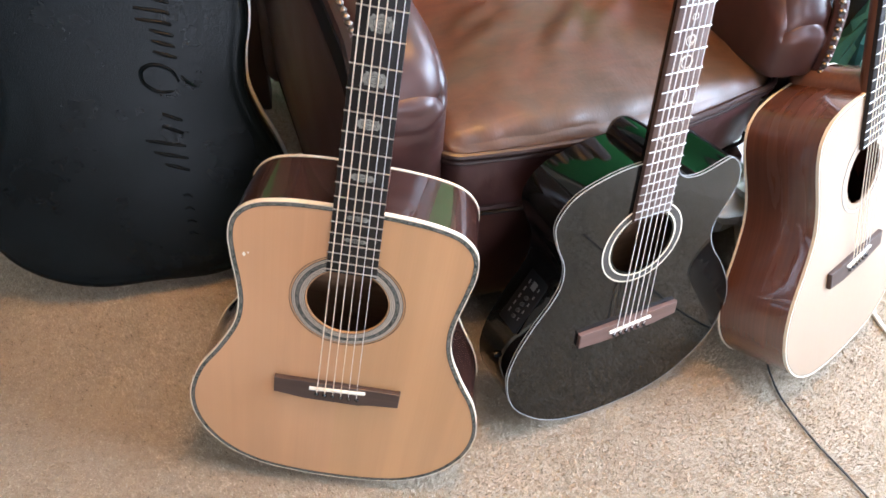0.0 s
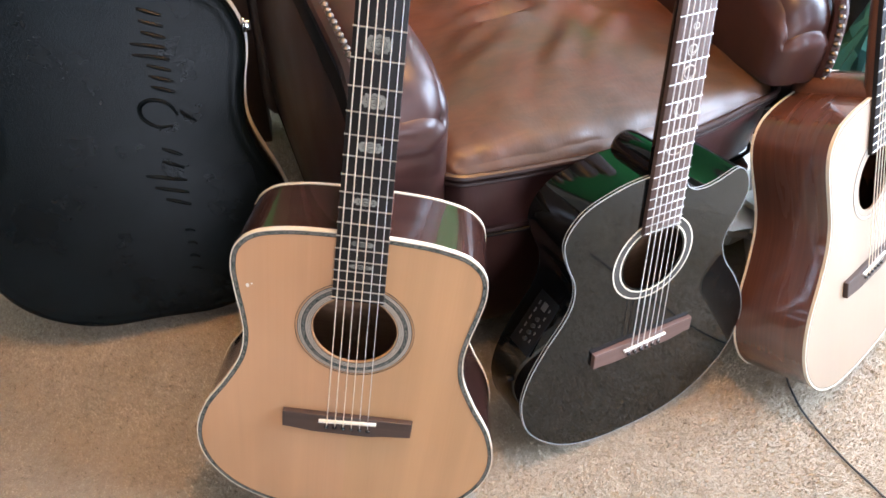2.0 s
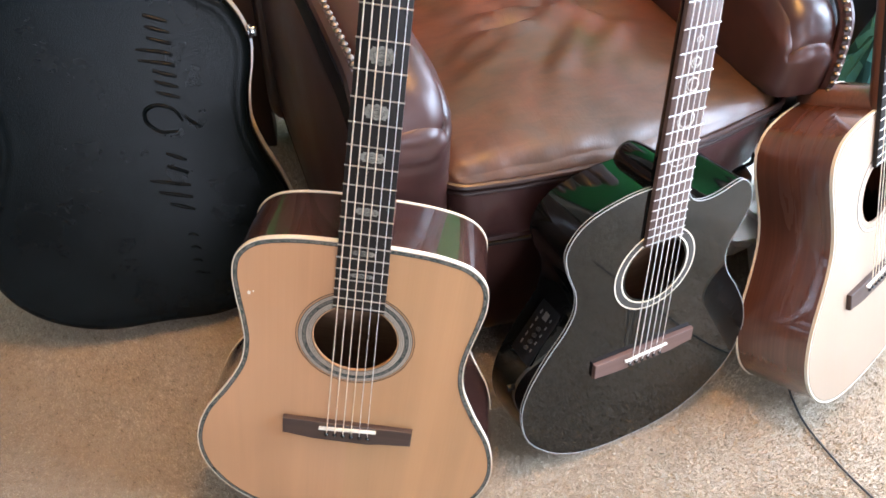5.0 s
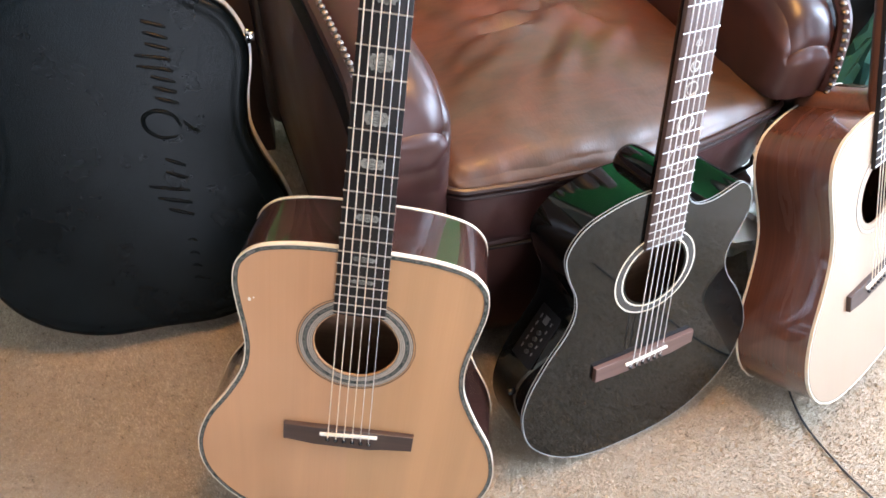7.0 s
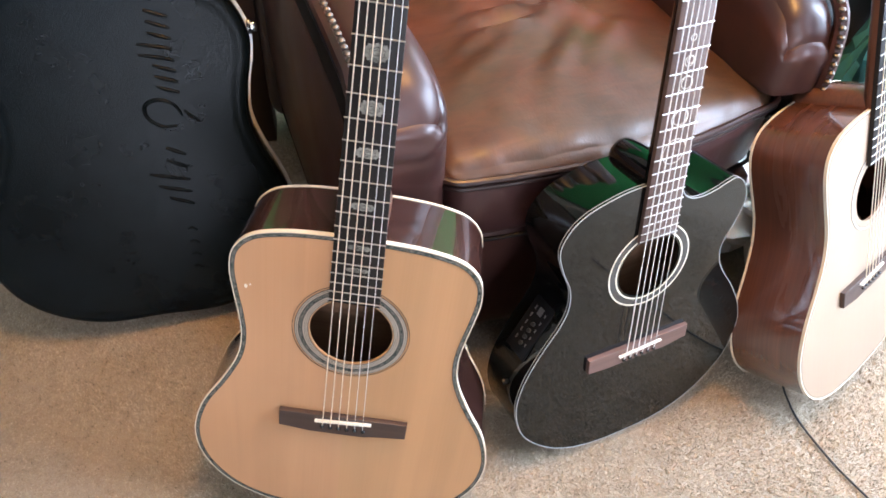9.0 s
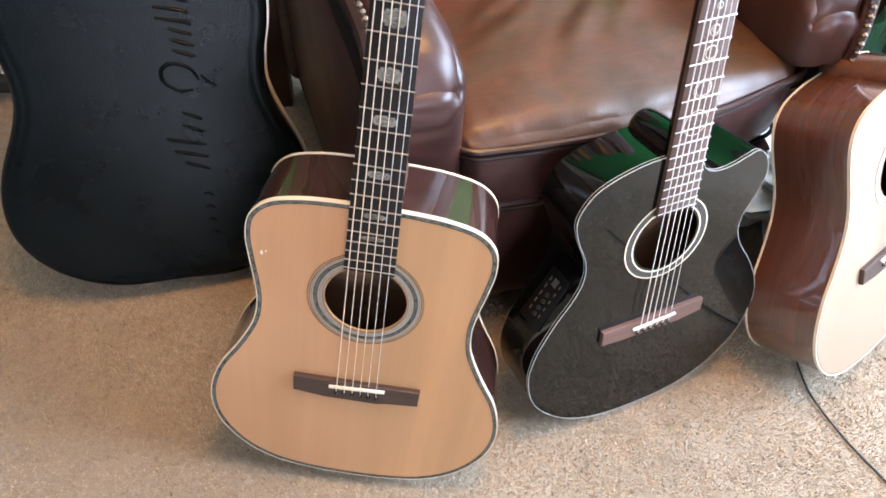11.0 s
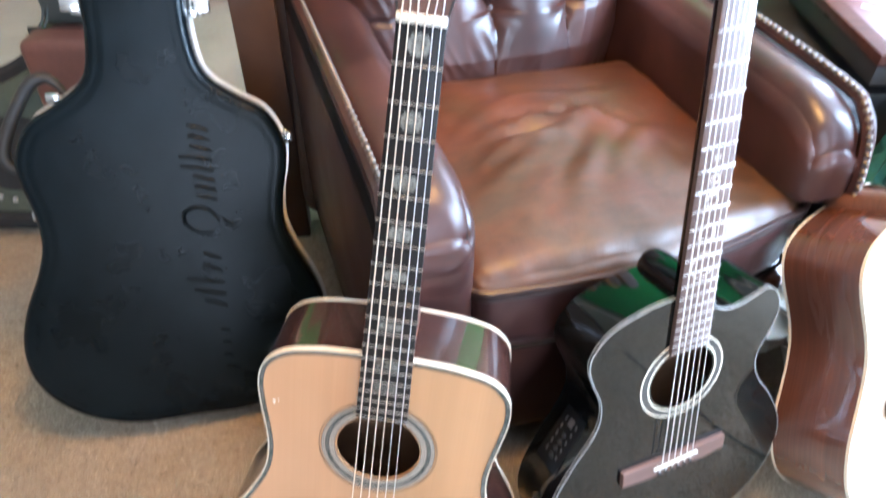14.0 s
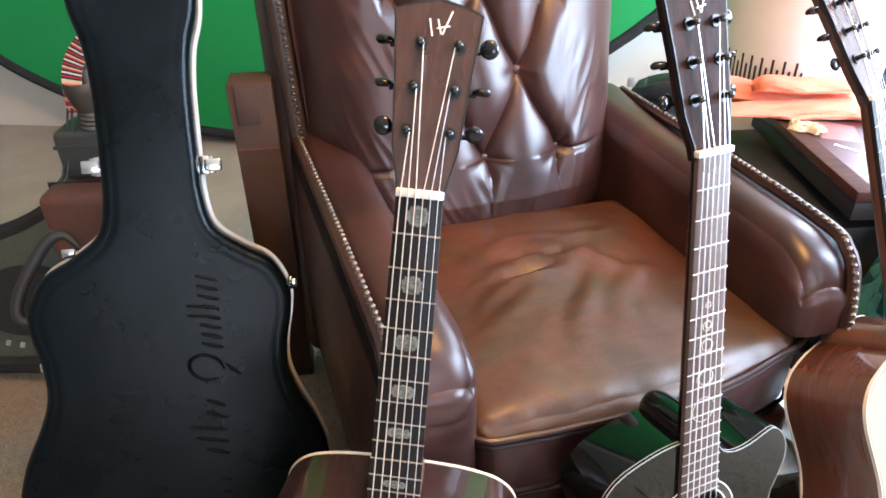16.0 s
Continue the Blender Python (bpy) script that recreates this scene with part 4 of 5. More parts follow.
# ---- guitar case ----
case = thing("guitar_case", pose(-0.3848, 0.2666, 0.0443, 66.98, 3.86, 20.08), "black grained hard guitar case with embossed lid, leaning upright", "guitar case")
CASE_HALF = [(0.0, -0.0065), (0.095, -0.0065), (0.1673, 0.0163), (0.2195, 0.056), (0.2496, 0.1102), (0.2535, 0.1708), (0.238, 0.230), (0.2078, 0.2953), (0.1940, 0.343), (0.1965, 0.394), (0.2060, 0.4403), (0.2061, 0.484),
             (0.1798, 0.5348), (0.1339, 0.5637), (0.0905, 0.5998), (0.0775, 0.655), (0.076, 0.71), (0.0752, 0.774), (0.0762, 0.835), (0.082, 0.893), (0.0955, 0.944), (0.0964, 0.9912), (0.0713, 1.0176), (0.0, 1.0242)]
c_out = [Vector((p.x, p.y)) for p in spline([(u, v, 0) for u, v in CASE_HALF + [(-a, b_) for a, b_ in CASE_HALF[-2:0:-1]]], 5, True)]


def case_lid():
    rings = []
    for d, z in ((0.0015, -0.064), (0.0015, -0.030), (0.0022, -0.016), (0.0042, -0.008), (0.0075, -0.0035), (0.012, -0.0014), (0.0185, -0.0006), (0.0215, -0.0008), (0.0245, -0.0001), (0.034, 0.0005)):
        rings.append([(p.x, p.y, z) for p in inset(c_out, d)])
    bm = loft(rings)
    # lid's flat, closed across
    last = bm.verts[:][-len(c_out):]
    bm.faces.new(last)
    return bm


part("lid", case_lid(), M_VINYL, case, "black grained lid")
rings = [[(p.x, p.y, z) for p in inset(c_out, d)] for d, z in ((0.0, -0.072), (0.006, -0.085), (0.016, -0.115), (0.026, -0.134), (0.045, -0.140))]
bm = loft(rings)
bm.faces.new(bm.verts[:][-len(c_out):])
part("shell", bm, M_VINYL, case)
part("valance", band(c_out, -0.0036, 0.006, -0.0765, -0.0635), M_CASE_RIM, case, "pale metal edge strip")
for sx in (-1, 1):
    for v, u in ((0.70, 0.0765), (0.484, 0.2065)) if sx > 0 else ((0.706, 0.0765), (0.380, 0.1950)):
        bm = box_bm((0, -0.016, -0.086), (0.010, 0.016, -0.050), 0.002)
        box_bm((0.004, -0.011, -0.060), (0.022, 0.011, -0.048), 0.003, bm=bm)
        tube([(0.011, -0.014, -0.062), (0.011, 0.014, -0.062)], 0.004, 8, bm=bm)
        for w_ in bm.verts:
            w_.co = Vector((sx * (w_.co.x * (1.6 if v > 0.6 else 0.7) + u - 0.002), w_.co.y * (1.0 if v > 0.6 else 0.7) + v, w_.co.z))
        part("latch", bm, M_CHROME, case, "chrome draw latch")
hpts = spline([(-0.128, 0.570, -0.07), (-0.150, 0.596, -0.07), (-0.176, 0.590, -0.07), (-0.204, 0.552, -0.07), (-0.229, 0.505, -0.07), (-0.236, 0.472, -0.07), (-0.222, 0.455, -0.07), (-0.203, 0.462, -0.07)], 6)
hrad = [0.005 + 0.0055 * min(1.0, 4 * i / (len(hpts) - 1), 4 * (1 - i / (len(hpts) - 1))) for i in range(len(hpts))]
part("handle", tube(hpts, hrad, 10), M_RUBBER, case, "black moulded carrying handle")
for u, v in ((-0.146, 0.566), (-0.204, 0.462)):
    part("handle_bracket", box_bm((u - 0.012, v - 0.008, -0.078), (u + 0.010, v + 0.008, -0.060), 0.003), M_CHROME, case)


def emboss(pts, r):
    """One raised moulded bar of the lid's ornament."""
    pts = spline(pts, 6)
    n = len(pts) - 1
    part("embossed_bar", tube([(p.x, p.y, 0.0004) for p in pts], [r * (0.45 + 0.55 * math.sin(math.pi * (0.08 + 0.84 * i / n))) for i in range(n + 1)], 8), M_VINYL, case)


# the maker's raised script, reduced to plain slanted bars and ovals that rise along the lid
for k in range(4):
    emboss([(0.080, 0.085 + 0.024 * k, 0), (0.072, 0.090 + 0.024 * k, 0), (0.064, 0.089 + 0.024 * k, 0)], 0.0022)
for k in range(5):
    a = 0.206 + 0.0215 * k
    top = (0.044, 0.030, 0.020, 0.050, 0.052)[k]
    emboss([(0.082, a, 0), ((0.082 + top) / 2, a + 0.007, 0), (top, a + 0.014, 0)], 0.0034)
emboss([(0.058 + 0.028 * math.cos(t), 0.362 + 0.022 * math.sin(t) - 0.2 * (0.028 * math.cos(t)), 0) for t in (0.9 * k for k in range(7))], 0.0036)
emboss([(0.112, 0.346, 0), (0.098, 0.356, 0), (0.090, 0.366, 0)], 0.0030)
for k in range(8):
    a = 0.394 + 0.0165 * k
    emboss([(0.088, a, 0), (0.072, a + 0.005, 0), (0.036 if k in (3, 4) else 0.054, a + 0.011, 0)], 0.0033)


# ---- behind, to the side of the case ----
screen = thing("green_screen", pose(-0.72, 2.24, 0.0, -3, 0, 0), "collapsible bright green photo backdrop with black rim", "backdrop")
def screen_edge(a):
    c, s = math.cos(a), math.sin(a)
    if s > 0:
        c, s = math.copysign(abs(c) ** 0.6, c), s ** 0.75
    return Vector((1.74 * c - 0.098 * s, 1.175 + 1.126 * s + 0.15 * c * (1 - 0.7 * max(0.0, s))))


oval = [screen_edge(2 * math.pi * k / 96) for k in range(96)]
bm = loft([[(p.x * s, y, 1.175 + (p.y - 1.175) * s) for p in oval] for s, y in ((1.0, 0.0), (0.7, -0.012), (0.35, 0.0), (0.1, 0.004))], True, (False, True))
part("green_cloth", bm, M_GREEN, screen, "bright green stretched cloth")
part("rim", tube([(p.x, 0, p.y) for p in oval + oval[:1]], 0.022, 8), M_BLACK_CLOTH, screen, "black sprung edge")

board = thing("cardboard_box", pose(-0.372, 0.84, 0, 0, 0, 14), "flat brown cardboard box standing on edge", "box")
part("panel", box_bm((-0.04, -0.02, 0), (0.045, 0.06, 0.735), 0.003), M_CARD, board)
part("flap", box_bm((-0.026, -0.0235, 0.655), (0.016, -0.0195, 0.731), 0.001), M_CARD, board)
part("tape", box_bm((-0.039, -0.0225, 0.60), (0.044, -0.0195, 0.604)), M_REDBROWN, board)

bag = thing("gig_bag", pose(-0.875, 0.80, 0.03, -32, 0, 4), "olive and black padded gig bag leaning in the corner", "bag")
bag_out = [Vector((p.x, p.y)) for p in spline([(-0.75, 0.02, 0), (-0.3, 0.0, 0), (0.05, 0.01, 0), (0.14, 0.05, 0), (0.18, 0.25, 0), (0.19, 0.45, 0), (0.17, 0.535, 0), (0.08, 0.525, 0), (0.0, 0.455, 0), (-0.09, 0.37, 0), (-0.22, 0.31, 0), (-0.45, 0.27, 0), (-0.75, 0.25, 0)], 6, True)]
rot_up = Matrix.Rotation(radians(90), 4, "X")
bm = loft([[(p.x, p.y, z) for p in inset(bag_out, d)] for d, z in ((0.03, -0.06), (0.0, -0.03), (0.0, 0.03), (0.02, 0.055), (0.05, 0.062))], True, (True, True))
bmesh.ops.transform(bm, matrix=rot_up, verts=bm.verts)
part("bag_body", bm, M_BAG, bag, "olive nylon bag body")
edge = [(p.x, -0.03, p.y) for p in bag_out + bag_out[:1]]
part("bag_piping", tube(edge, 0.026, 8), M_BLACK_CLOTH, bag, "black webbing edge")
oval2 = [(-0.12 + 0.13 * math.cos(a), 0.155 + 0.085 * math.sin(a)) for a in (2 * math.pi * k / 40 for k in range(40))]
bm = slab(oval2, 0.058, 0.0665, 0.002)
bmesh.ops.transform(bm, matrix=rot_up, verts=bm.verts)
part("badge", bm, M_BLACK_CLOTH, bag, "black oval patch")
for k in range(12):
    a = radians(200 + k * 13)
    bm = box_bm((-0.005, -0.006, 0.061), (0.005, 0.006, 0.066))
    bmesh.ops.transform(bm, matrix=rot_up @ Matrix.Translation((-0.12 + 0.155 * math.cos(a), 0.155 + 0.108 * math.sin(a), 0)) @ Matrix.Rotation(a + math.pi / 2, 4, "Z"), verts=bm.verts)
    part("print_bar", bm, M_GREY_PRINT, bag)

brown = thing("storage_case", pose(-0.778, 0.84, 0, 0, 0, 8), "red-brown leatherette case standing on the carpet", "case")
part("body", box_bm((-0.085, -0.05, 0), (0.13, 0.10, 0.495), 0.02, 3), M_REDBROWN, brown)
part("seam", box_bm((-0.087, 0.02, 0.004), (0.132, 0.026, 0.4965), 0.001), M_BLACK_LINE, brown)
grey = thing("grey_case", pose(-0.768, 0.90, 0.497, 0, 0, 8), "small grey plastic case resting on the brown one", "case")
part("body", box_bm((-0.07, -0.03, 0), (0.12, 0.08, 0.11), 0.012, 3), M_GREYBOX, grey)
part("rim", box_bm((-0.072, -0.032, 0.072), (0.122, 0.082, 0.080), 0.002), M_GREYBOX, grey)
hose = thing("ribbed_hose", pose(-0.785, 0.90, 0.497), "dull brown ribbed hose with a wide cup standing upright", "hose")
hp_, hr = [], []
for k in range(73):
    t = k / 72
    hp_.append((0.0 + 0.022 * t + 0.010 * t * t, 0.0, 0.158 * t))
    hr.append(0.0215 + 0.0022 * math.sin(k * 1.35))
part("hose_tube", tube(hp_, hr, 16), M_HOSE, hose)
cup = [(0.0, 0.150, 0.022), (0.0, 0.165, 0.030), (0.0, 0.190, 0.037), (0.0, 0.206, 0.039), (0.0, 0.214, 0.036), (0.0, 0.206, 0.030), (0.0, 0.170, 0.022)]
part("cup", loft([[(0.032 + r * math.cos(a), r * math.sin(a), z) for a in (2 * math.pi * k / 28 for k in range(28))] for _, z, r in cup], True, (True, True)), M_HOSE, hose, "wide brown rubber cup")
flask = thing("grey_flask", pose(-0.738, 0.945, 0.497), "dull grey-green plastic flask with a pale label", "flask")
prof = ((0.0, 0.030), (0.008, 0.033), (0.20, 0.033), (0.245, 0.030), (0.272, 0.020), (0.290, 0.014), (0.296, 0.012))
part("body", loft([[(r * math.cos(a), r * math.sin(a), z) for a in (2 * math.pi * k / 24 for k in range(24))] for z, r in prof], True, (True, True)), M_FLASK, flask)
part("label", loft([[(0.0336 * math.cos(a), 0.0336 * math.sin(a), z) for a in (radians(200 + 110 * k / 10) for k in range(11))] for z in (0.195, 0.232)], False), M_GREY_PRINT, flask, "pale wrapped label")
strap = thing("woven_strap", pose(-0.742, 0.88, 0.497), "woven striped guitar strap in red, cream and black", "strap")


def strap_point(t):
    a = Vector((-0.048, 0, 0.150)).lerp(Vector((0.030, 0, 0.318)), t)
    return a + Vector((-0.020, 0, 0.014)) * math.sin(math.pi * t)


for k in range(44):
    a, b = strap_point(k / 44), strap_point((k + 0.96) / 44)
    d = (b - a).normalized()
    across = Vector((d.z, 0, -d.x)) * 0.034 + Vector((0, 0.012, 0))
    thick = Vector((0, 0.0016, 0))
    bm = loft([[a - thick, b - thick, b + thick, a + thick], [a + across - thick, b + across - thick, b + across + thick, a + across + thick]], True, (True, True))
    part("stripe", bm, (M_RED, M_YELLOW, M_BLACK_CLOTH, M_RED, M_BLACK_CLOTH, M_PALE_LINE, M_BLACK_CLOTH)[k % 7] if k > 14 else (M_RED, M_ORANGE, M_YELLOW, M_RED)[k % 4], strap, "", False)
for x in (-0.046, -0.036):
    part("tail", tube([(x, 0.0, 0.16), (x - 0.016, -0.005, 0.10), (x - 0.046, -0.02, 0.012), (x - 0.052, -0.03, 0.002)], 0.0024, 6), M_GREYBOX, strap, "grey twisted cord end")


# ---- right of the armchair ----
cab = thing("black_cabinet", pose(0.735, 0.765, 0, 0, 0, 12), "black cabinet standing behind the armchair", "cabinet")
part("carcass", box_bm((0.0, 0.0, 0.02), (0.58, 0.50, 0.495), 0.006), M_BOXSIDE, cab)
part("plinth", box_bm((0.02, 0.02, 0.0), (0.56, 0.48, 0.022)), M_BLACK_LINE, cab)
part("door_gap", box_bm((0.30, -0.001, 0.05), (0.304, 0.003, 0.47)), M_BLACK_LINE, cab)
paper = thing("paper_stack", pose(0.845, 0.738, 0.4955, 0, 0, 5.5), "white stack of paper under the wooden box", "paper")
for k in range(3):
    part("sheet", box_bm((0.003 * (k % 2), 0.004 * (k % 3), 0.0085 * k), (0.30 + 0.004 * (k % 2), 0.32, 0.0085 * k + 0.0078)), M_PAPER, paper)
wbox = thing("wooden_box", pose(0.757, 0.750, 0.547, 0, 0, 5.5), "flat dark varnished wooden box with scuffed lid", "box")
part("lid", box_bm((0.0, 0.0, 0.012), (0.48, 0.48, 0.034), 0.003), M_DARKBOX, wbox)
part("base", box_bm((0.003, 0.003, -0.025), (0.477, 0.477, 0.011), 0.001), M_BOXSIDE, wbox, "black lower half")
for x, y, l, an in ((0.10, 0.17, 0.12, -50), (0.20, 0.20, 0.14, -52), (0.16, 0.12, 0.05, 20), (0.06, 0.06, 0.04, 4), (0.12, 0.06, 0.05, 4)):
    bm = box_bm((-l / 2, -0.004, 0.034), (l / 2, 0.004, 0.0350))
    bmesh.ops.transform(bm, matrix=Matrix.Translation((x, y, 0)) @ Matrix.Rotation(radians(an), 4, "Z"), verts=bm.verts)
    part("pale_scuff", bm, M_PALE_LINE, wbox, "pale printed streak")
part("printed_panel", box_bm((0.035, 0.035, 0.0335), (0.445, 0.445, 0.0343)), M_PRINT_RED, wbox, "dark red printed panel")
for poly, mt in ((((0.19, 0.20), (0.30, 0.16), (0.36, 0.24), (0.27, 0.31), (0.20, 0.28)), M_PRINT_PALE), (((0.05, 0.25), (0.12, 0.22), (0.15, 0.31), (0.08, 0.36)), M_PRINT_PALE), (((0.16, 0.07), (0.26, 0.05), (0.28, 0.11), (0.18, 0.13)), M_BOXSIDE)):
    part("printed_shape", slab(poly, 0.0338, 0.0347), mt, wbox, "", False)
for k in range(5):
    part("print_bar", box_bm((0.040 + 0.022 * k, 0.012, 0.0338), (0.056 + 0.022 * k, 0.028, 0.0346)), M_GREY_PRINT, wbox)


towel = thing("orange_towel", pose(0.765, 1.165, 0.5820, 0, 0, 3), "crumpled orange towel in long soft folds on the wooden box", "towel")


def folded(along, half_w, height, bend, seed):
    """One long soft roll of cloth: an uneven closed section swept along a wandering line."""
    rings = []
    for i in range(61):
        t = i / 60
        end = math.sqrt(max(0.0, 1 - abs(2 * t - 1) ** 7))
        x = (t - 0.5) * along
        y0 = bend * math.sin(2.6 * t + seed) + 0.010 * noise.noise(Vector((t * 4, seed, 0)))
        ring = []
        for k in range(40):
            a = 2 * math.pi * k / 40
            c, q = math.cos(a), math.sin(a)
            wob = 1 + 0.22 * noise.noise(Vector((t * 3.0 + seed, c * 1.3, q * 1.3))) + 0.07 * noise.noise(Vector((t * 9, c * 3 + seed, q * 3)))
            z = height * (0.5 + 0.5 * q) * (0.8 + 0.3 * math.sin(2.2 * t + seed * 2)) * wob
            ring.append((x + 0.012 * noise.noise(Vector((c * 2, q * 2, seed + t))), y0 + half_w * c * wob * (0.35 + 0.65 * end), max(0.0, z * (0.25 + 0.75 * end))))
        rings.append(ring)
    return loft(rings, True, (True, True))


def bunched(w, d, h, seed):
    """Cloth dropped in a heap: many creases of different size and direction, uneven hem."""
    def f(u, v):
        x, y = (u - 0.5) * 2, (v - 0.5) * 2
        ang = math.atan2(y, x)
        r = max(abs(x), abs(y))
        hem = 1 + min(0.13, w * 0.5) * noise.noise(Vector((math.cos(ang) * 2.2 + seed, math.sin(ang) * 2.2, 1))) + min(0.05, w * 0.15) * noise.noise(Vector((math.cos(ang) * 7, math.sin(ang) * 7, seed)))
        px, py = x * hem, y * hem
        q = Vector((px * 1.6 + seed, py * 1.9 - 0.8 * px, 0))
        warp = Vector((noise.noise(q), noise.noise(q + Vector((5, 3, 1))), 0)) * 0.9
        b2 = abs(noise.noise(Vector((px * 3.4 - py * 1.5, py * 4.5, seed + 4)) + warp * 1.5))
        b3 = abs(noise.noise(Vector((px * 8, py * 9 + px * 3, seed + 8)) + warp * 2))
        dome = max(0.0, 1 - abs(x) ** 4) ** 0.5 * max(0.0, 1 - abs(y) ** 3) ** 0.6
        fold = abs(math.sin(4.4 * py + 0.9 * math.sin(1.7 * px + seed) + 1.1 * warp.x + 0.5 * seed)) ** 0.8
        lift = 0.75 + 0.25 * math.sin(2.1 * px + seed) + 0.25 * py
        z = h * dome * (0.24 + 0.72 * fold) * lift + 0.05 * h * (b2 + 0.6 * b3) * dome + 0.003 * (1 + noise.noise(Vector((px * 5, py * 5, seed))))
        return Vector((px * w / 2 + 0.012 * warp.x, py * d / 2 + 0.012 * warp.y, max(0.0, z if r < 0.999 else 0.001)))
    return f


for al, hw, ht, dx, dy, dz, bend, turn, seed in ((0.33, 0.052, 0.060, 0.005, 0.055, 0.0, 0.012, -3, 1.3), (0.31, 0.040, 0.036, -0.015, -0.022, 0.0, 0.016, 3, 2.6), (0.24, 0.042, 0.034, 0.045, 0.030, 0.040, 0.020, -6, 4.1), (0.20, 0.030, 0.034, 0.050, -0.050, 0.0, 0.022, -14, 5.2)):
    bm = folded(al, hw, ht, bend, seed)
    bmesh.ops.transform(bm, matrix=Matrix.Translation((dx, dy, dz)) @ Matrix.Rotation(radians(turn), 4, "Z"), verts=bm.verts)
    part("fold", bm, M_ORANGE, towel)
duster = thing("yellow_duster", pose(0.765, 1.045, 0.5820, 0, 0, -28), "small pale yellow polishing cloth", "cloth")
part("cloth", sheet(bunched(0.070, 0.032, 0.022, 5.0), 60, 50), M_YELLOW, duster)

heater = thing("white_heater", pose(0.90, 1.52, 0), "tall white plastic appliance with black slots", "appliance")
prof = ((0.0, 0.185), (0.03, 0.19), (0.5, 0.198), (0.9, 0.222), (1.25, 0.235), (1.28, 0.22), (1.285, 0.0))
part("body", loft([[(max(r, 0.001) * math.cos(a), max(r, 0.001) * math.sin(a), z) for a in (2 * math.pi * k / 48 for k in range(48))] for z, r in prof], True, (True, True)), M_WHITE_PLASTIC, heater)
for k in range(18):
    a = radians(187.5 + k * 3.85)
    bm = box_bm((0.190, -0.0030, 0.53), (0.1992, 0.0030, 0.645 if k % 2 == 0 else 0.622), 0.0012)
    for vtx in bm.verts:
        vtx.co.x += (vtx.co.z - 0.5) * 0.06
    bmesh.ops.transform(bm, matrix=Matrix.Rotation(a, 4, "Z"), verts=bm.verts)
    part("slot", bm, M_BLACK_LINE, heater)

tub = thing("storage_tub", pose(1.02, 1.80, 0.0, 0, 0, -4), "dark grey-blue plastic storage tub with a pale lid", "tub")
part("tub_body", loft([[(x * w, y * w, z) for x, y in ((0.0, 0.0), (0.5, 0.0), (0.5, 0.32), (0.0, 0.32))] for z, w in ((0.0, 0.94), (0.02, 0.96), (0.50, 1.0))], True, (True, True)), M_TUB, tub, "", False)
part("lid", box_bm((-0.015, -0.015, 0.50), (0.515, 0.335, 0.545), 0.012, 3), M_TUB, tub, "snap-on lid")
part("grip", box_bm((0.19, -0.030, 0.455), (0.31, -0.002, 0.485), 0.006), M_TUB, tub, "moulded grip")

pouch = thing("black_pouch", pose(0.475, 1.17, 0.0, 0, 0, -12), "black padded nylon pouch hanging on a thin stand", "pouch")


def pouch_shape(p, q):
    sag = 0.010 * noise.noise(q * 14) + 0.004 * noise.noise(q * 40)
    return q + Vector((0.018 * p.z, sag, 0.020 * p.x * max(0.0, p.z) + 0.006 * noise.noise(Vector((q.x * 20, q.y * 20, 2)))))


part("pouch_body", puffy((-0.060, -0.040, 0.545), (0.062, 0.040, 0.655), 0.022, (24, 14, 18), pouch_shape), M_POUCH, pouch)
part("flap", puffy((-0.050, -0.047, 0.610), (0.068, 0.030, 0.666), 0.010, (20, 12, 8), pouch_shape), M_POUCH, pouch, "folded black flap")
part("toggle", box_bm((-0.074, -0.020, 0.630), (-0.056, -0.012, 0.652), 0.003), M_GREY_PRINT, pouch, "small grey toggle")
part("stand", tube([(0, 0, 0.0), (0, 0, 0.012), (0, 0, 0.0121), (0, 0, 0.56)], [0.09, 0.088, 0.008, 0.008], 16), M_RUBBER, pouch)


def crumpled(r, seed, sx, sy, sz, amp):
    bm = ball((0, 0, 0), r, 1, 1, 1, 40)
    for vt in bm.verts:
        d = vt.co.normalized()
        q = 1 + amp * (abs(noise.noise(d * 2.2 + Vector((seed, 0, 0)))) * 1.6 - 0.4) + amp * 0.5 * abs(noise.noise(d * 6 + Vector((0, seed, 0))))
        vt.co = Vector((d.x * sx, d.y * sy, d.z * sz)) * r * q
    lo = min(vt.co.z for vt in bm.verts)
    for vt in bm.verts:
        vt.co.z -= lo
    return bm


wb = thing("white_plastic_bag", pose(0.755, 0.64, 0.0, 0, 0, 20), "crumpled white plastic bag on the carpet", "bag")
part("film", crumpled(0.145, 2.0, 1.0, 0.95, 0.55, 0.5), M_WHITE_PLASTIC, wb)
tb = thing("teal_carrier_bag", pose(0.905, 0.70, 0.0, 0, 0, -10), "crumpled teal carrier bag beside the chair arm", "bag")
part("film", crumpled(0.16, 7.0, 0.6, 0.5, 1.55, 0.55), M_TEAL, tb)
rb = thing("red_bottle", pose(0.800, 0.665, 0.0), "red plastic bottle beside the chair arm", "bottle")
part("body", loft([[(r * math.cos(a), r * math.sin(a), z) for a in (2 * math.pi * k / 20 for k in range(20))] for z, r in ((0, 0.03), (0.01, 0.034), (0.27, 0.034), (0.31, 0.028), (0.335, 0.014))], True, (True, True)), M_RED, rb)
part("cap", tube([(0, 0, 0.335), (0, 0, 0.36)], 0.016, 14), M_GREYBOX, rb, "dark cap")

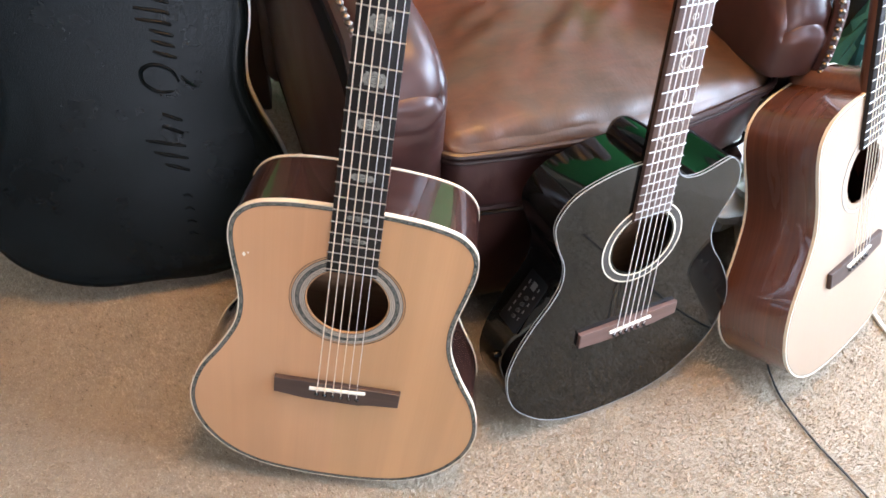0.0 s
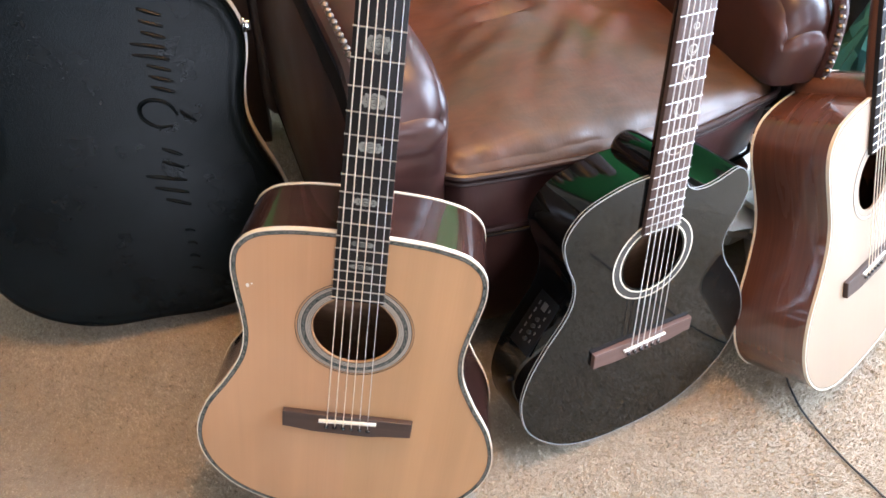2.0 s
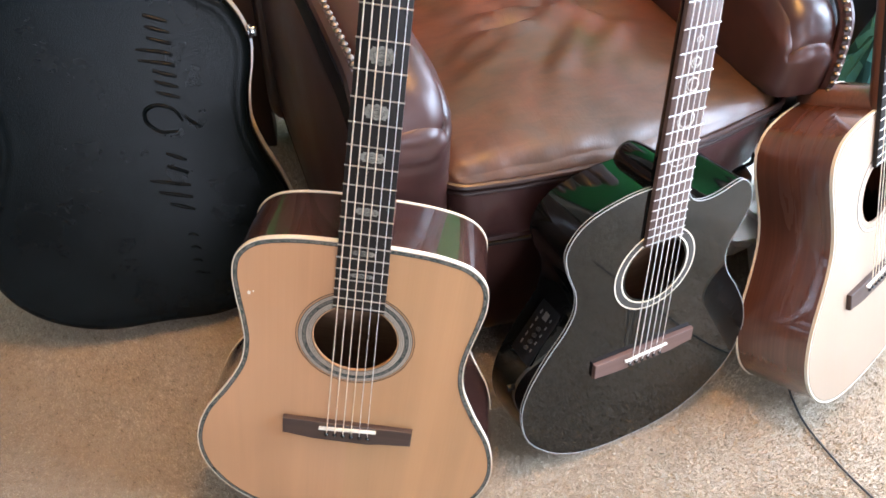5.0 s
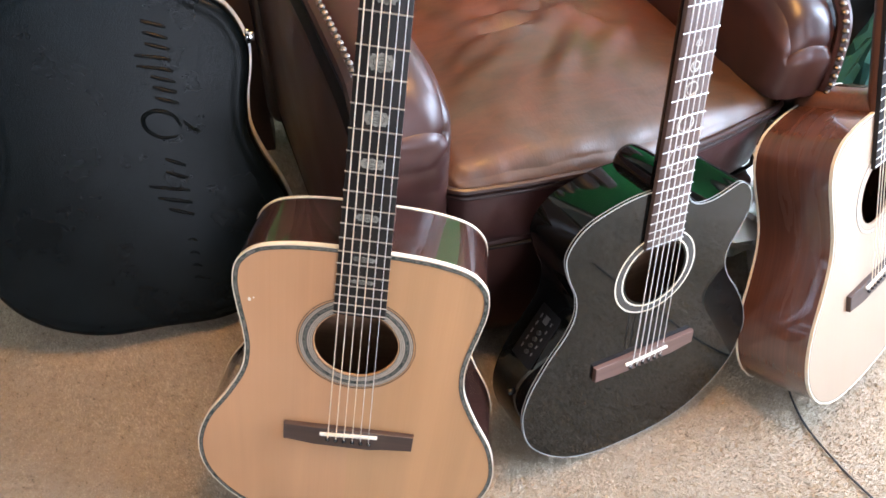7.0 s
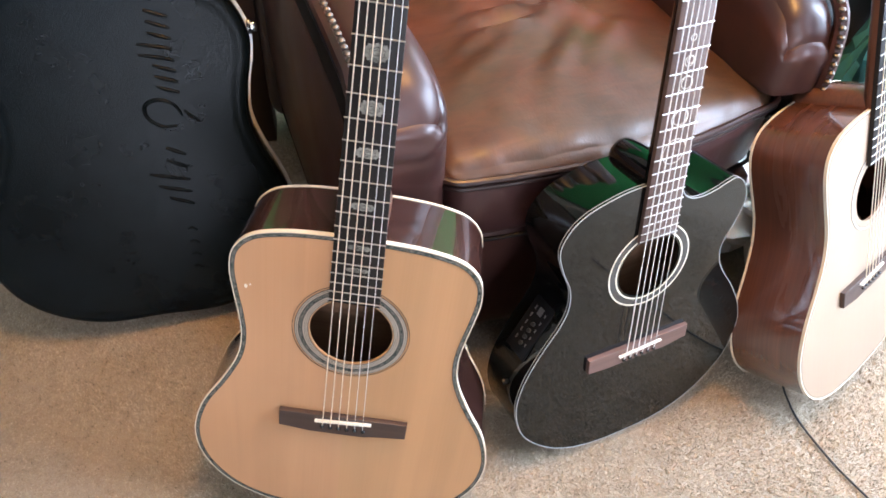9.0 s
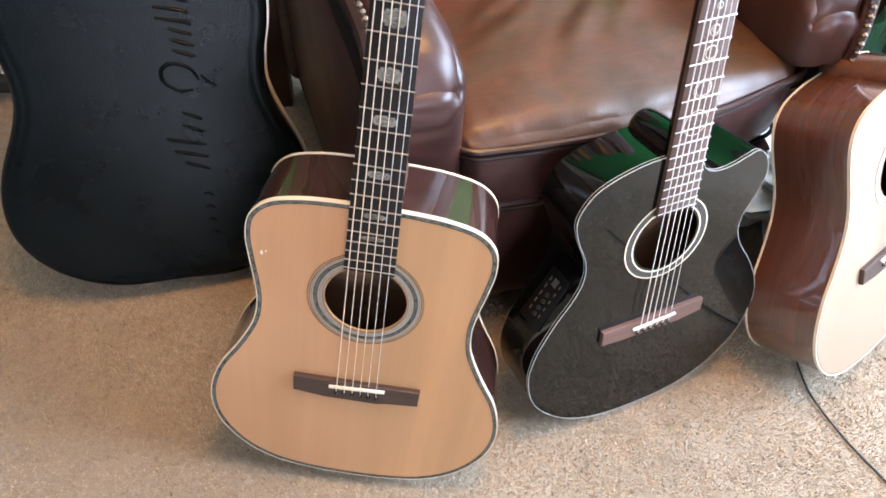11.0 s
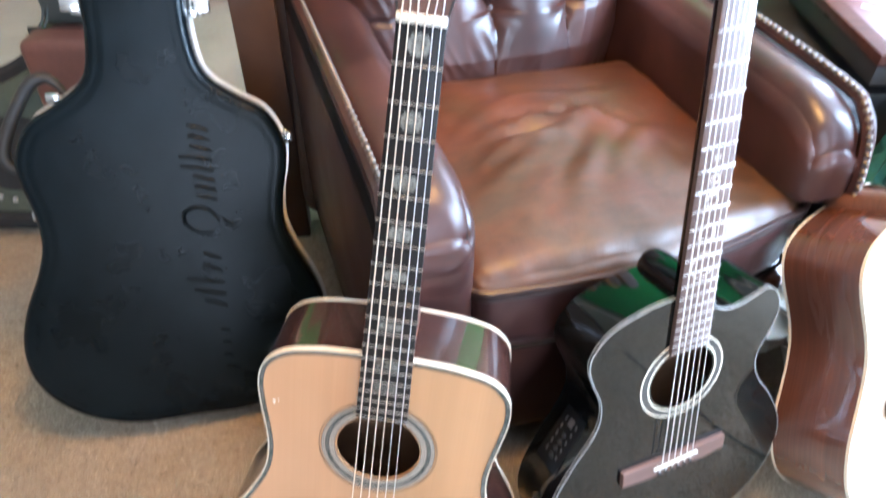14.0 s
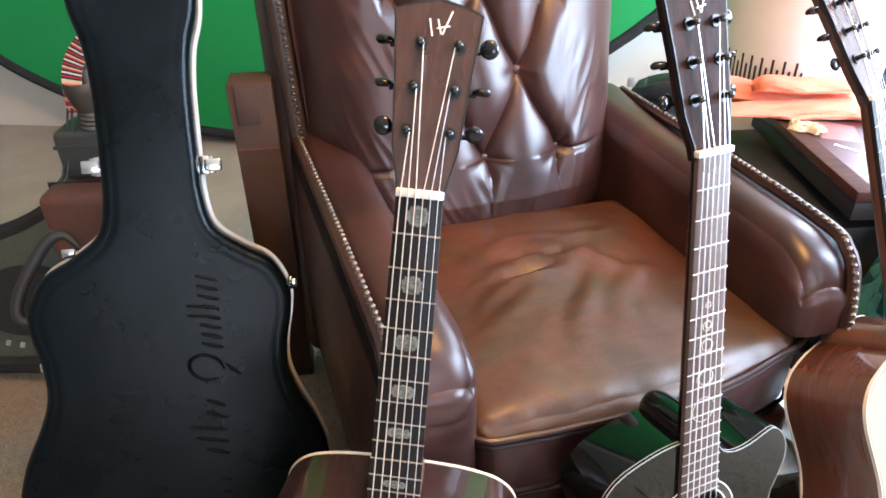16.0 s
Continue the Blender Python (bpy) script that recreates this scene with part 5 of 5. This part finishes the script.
cable = thing("black_cable", pose(0, 0, 0), "thin black cable lying across the carpet", "cable")
part("lead", tube(spline([(0.735, 0.30, 0.004), (0.737, 0.262, 0.004), (0.738, 0.235, 0.004), (0.748, 0.185, 0.004), (0.785, 0.112, 0.004), (0.82, 0.062, 0.004), (0.847, 0.022, 0.004), (0.90, -0.06, 0.004), (1.0, -0.2, 0.004)], 8), 0.0019, 8), M_RUBBER, cable)
wcable = thing("white_cable", pose(0, 0, 0), "short white cable on the carpet beside the pale guitar", "cable")
part("lead", tube(spline([(0.972, 0.43, 0.005), (0.981, 0.40, 0.005), (0.993, 0.361, 0.005), (1.03, 0.30, 0.005), (1.12, 0.22, 0.005)], 8), 0.004, 8), M_PAPER, wcable)


# ---- carpet pile ----
def carpet_pile():
    """Short tapered fibre tufts over the stretch of floor that is seen close by."""
    rs = np.random.RandomState(3)
    n = 700000
    x, y = rs.uniform(-1.6, 1.4, n), rs.uniform(-0.5, 1.2, n)
    inner = np.clip(np.minimum(np.minimum(x + 1.6, 1.4 - x), np.minimum(y + 0.5, 1.2 - y)) / 0.3, 0, 1)
    keep = rs.uniform(0, 1, n) < inner
    x, y = x[keep], y[keep]
    n = len(x)
    h = rs.uniform(0.003, 0.0056, n)
    a = rs.uniform(0, 2 * np.pi, n)
    lean = 0.002 * np.sin(x * 9 + 2 * np.sin(y * 7)) + rs.normal(0, 0.0018, n)
    lean2 = 0.002 * np.cos(y * 11 + x * 4) + rs.normal(0, 0.0018, n)
    w = rs.uniform(0.0006, 0.0012, n)
    co = np.empty((n, 3, 3))
    co[:, 0] = np.stack([x - w * np.cos(a), y - w * np.sin(a), np.full(n, -0.0005)], 1)
    co[:, 1] = np.stack([x + w * np.cos(a), y + w * np.sin(a), np.full(n, -0.0005)], 1)
    co[:, 2] = np.stack([x + lean, y + lean2, h], 1)
    me = bpy.data.meshes.new("carpet_pile")
    me.vertices.add(3 * n)
    me.vertices.foreach_set("co", co.ravel())
    me.loops.add(3 * n)
    me.loops.foreach_set("vertex_index", np.arange(3 * n))
    me.polygons.add(n)
    me.polygons.foreach_set("loop_start", np.arange(n) * 3)
    me.update(calc_edges=True)
    m, nt, b = nodes_of("carpet_fibre")
    g = nt.nodes.new("ShaderNodeNewGeometry")
    c = ramp(nt, g.outputs["Random Per Island"], [(0.0, (0.12, 0.090, 0.058)), (0.09, (0.19, 0.144, 0.096)), (0.15, (0.41, 0.335, 0.24)), (0.5, (0.55, 0.465, 0.35)), (1.0, (0.71, 0.62, 0.49))])
    big = noise_tex(nt, tex_coord(nt), 9, 5, 0.65)
    spots = noise_tex(nt, tex_coord(nt), 62, 7, 0.8)
    c = mixc(nt, c, ramp(nt, big, [(0.35, (0.34, 0.262, 0.172)), (0.65, (0.64, 0.54, 0.41))]), 0.45)
    c = mixc(nt, c, ramp(nt, spots, [(0.38, (0.22, 0.18, 0.15)), (0.48, (1, 1, 1))]), 0.8, "MULTIPLY")
    nt.links.new(c, b.inputs["Base Color"])
    b.inputs["Roughness"].default_value = 1.0
    b.inputs["Sheen Weight"].default_value = 0.1
    b.inputs["Specular IOR Level"].default_value = 0.08
    me.materials.append(m)
    return tagged(new("carpet_pile", me), "short mottled beige carpet pile covering the floor", "carpet", "", "stuff")


carpet_pile()
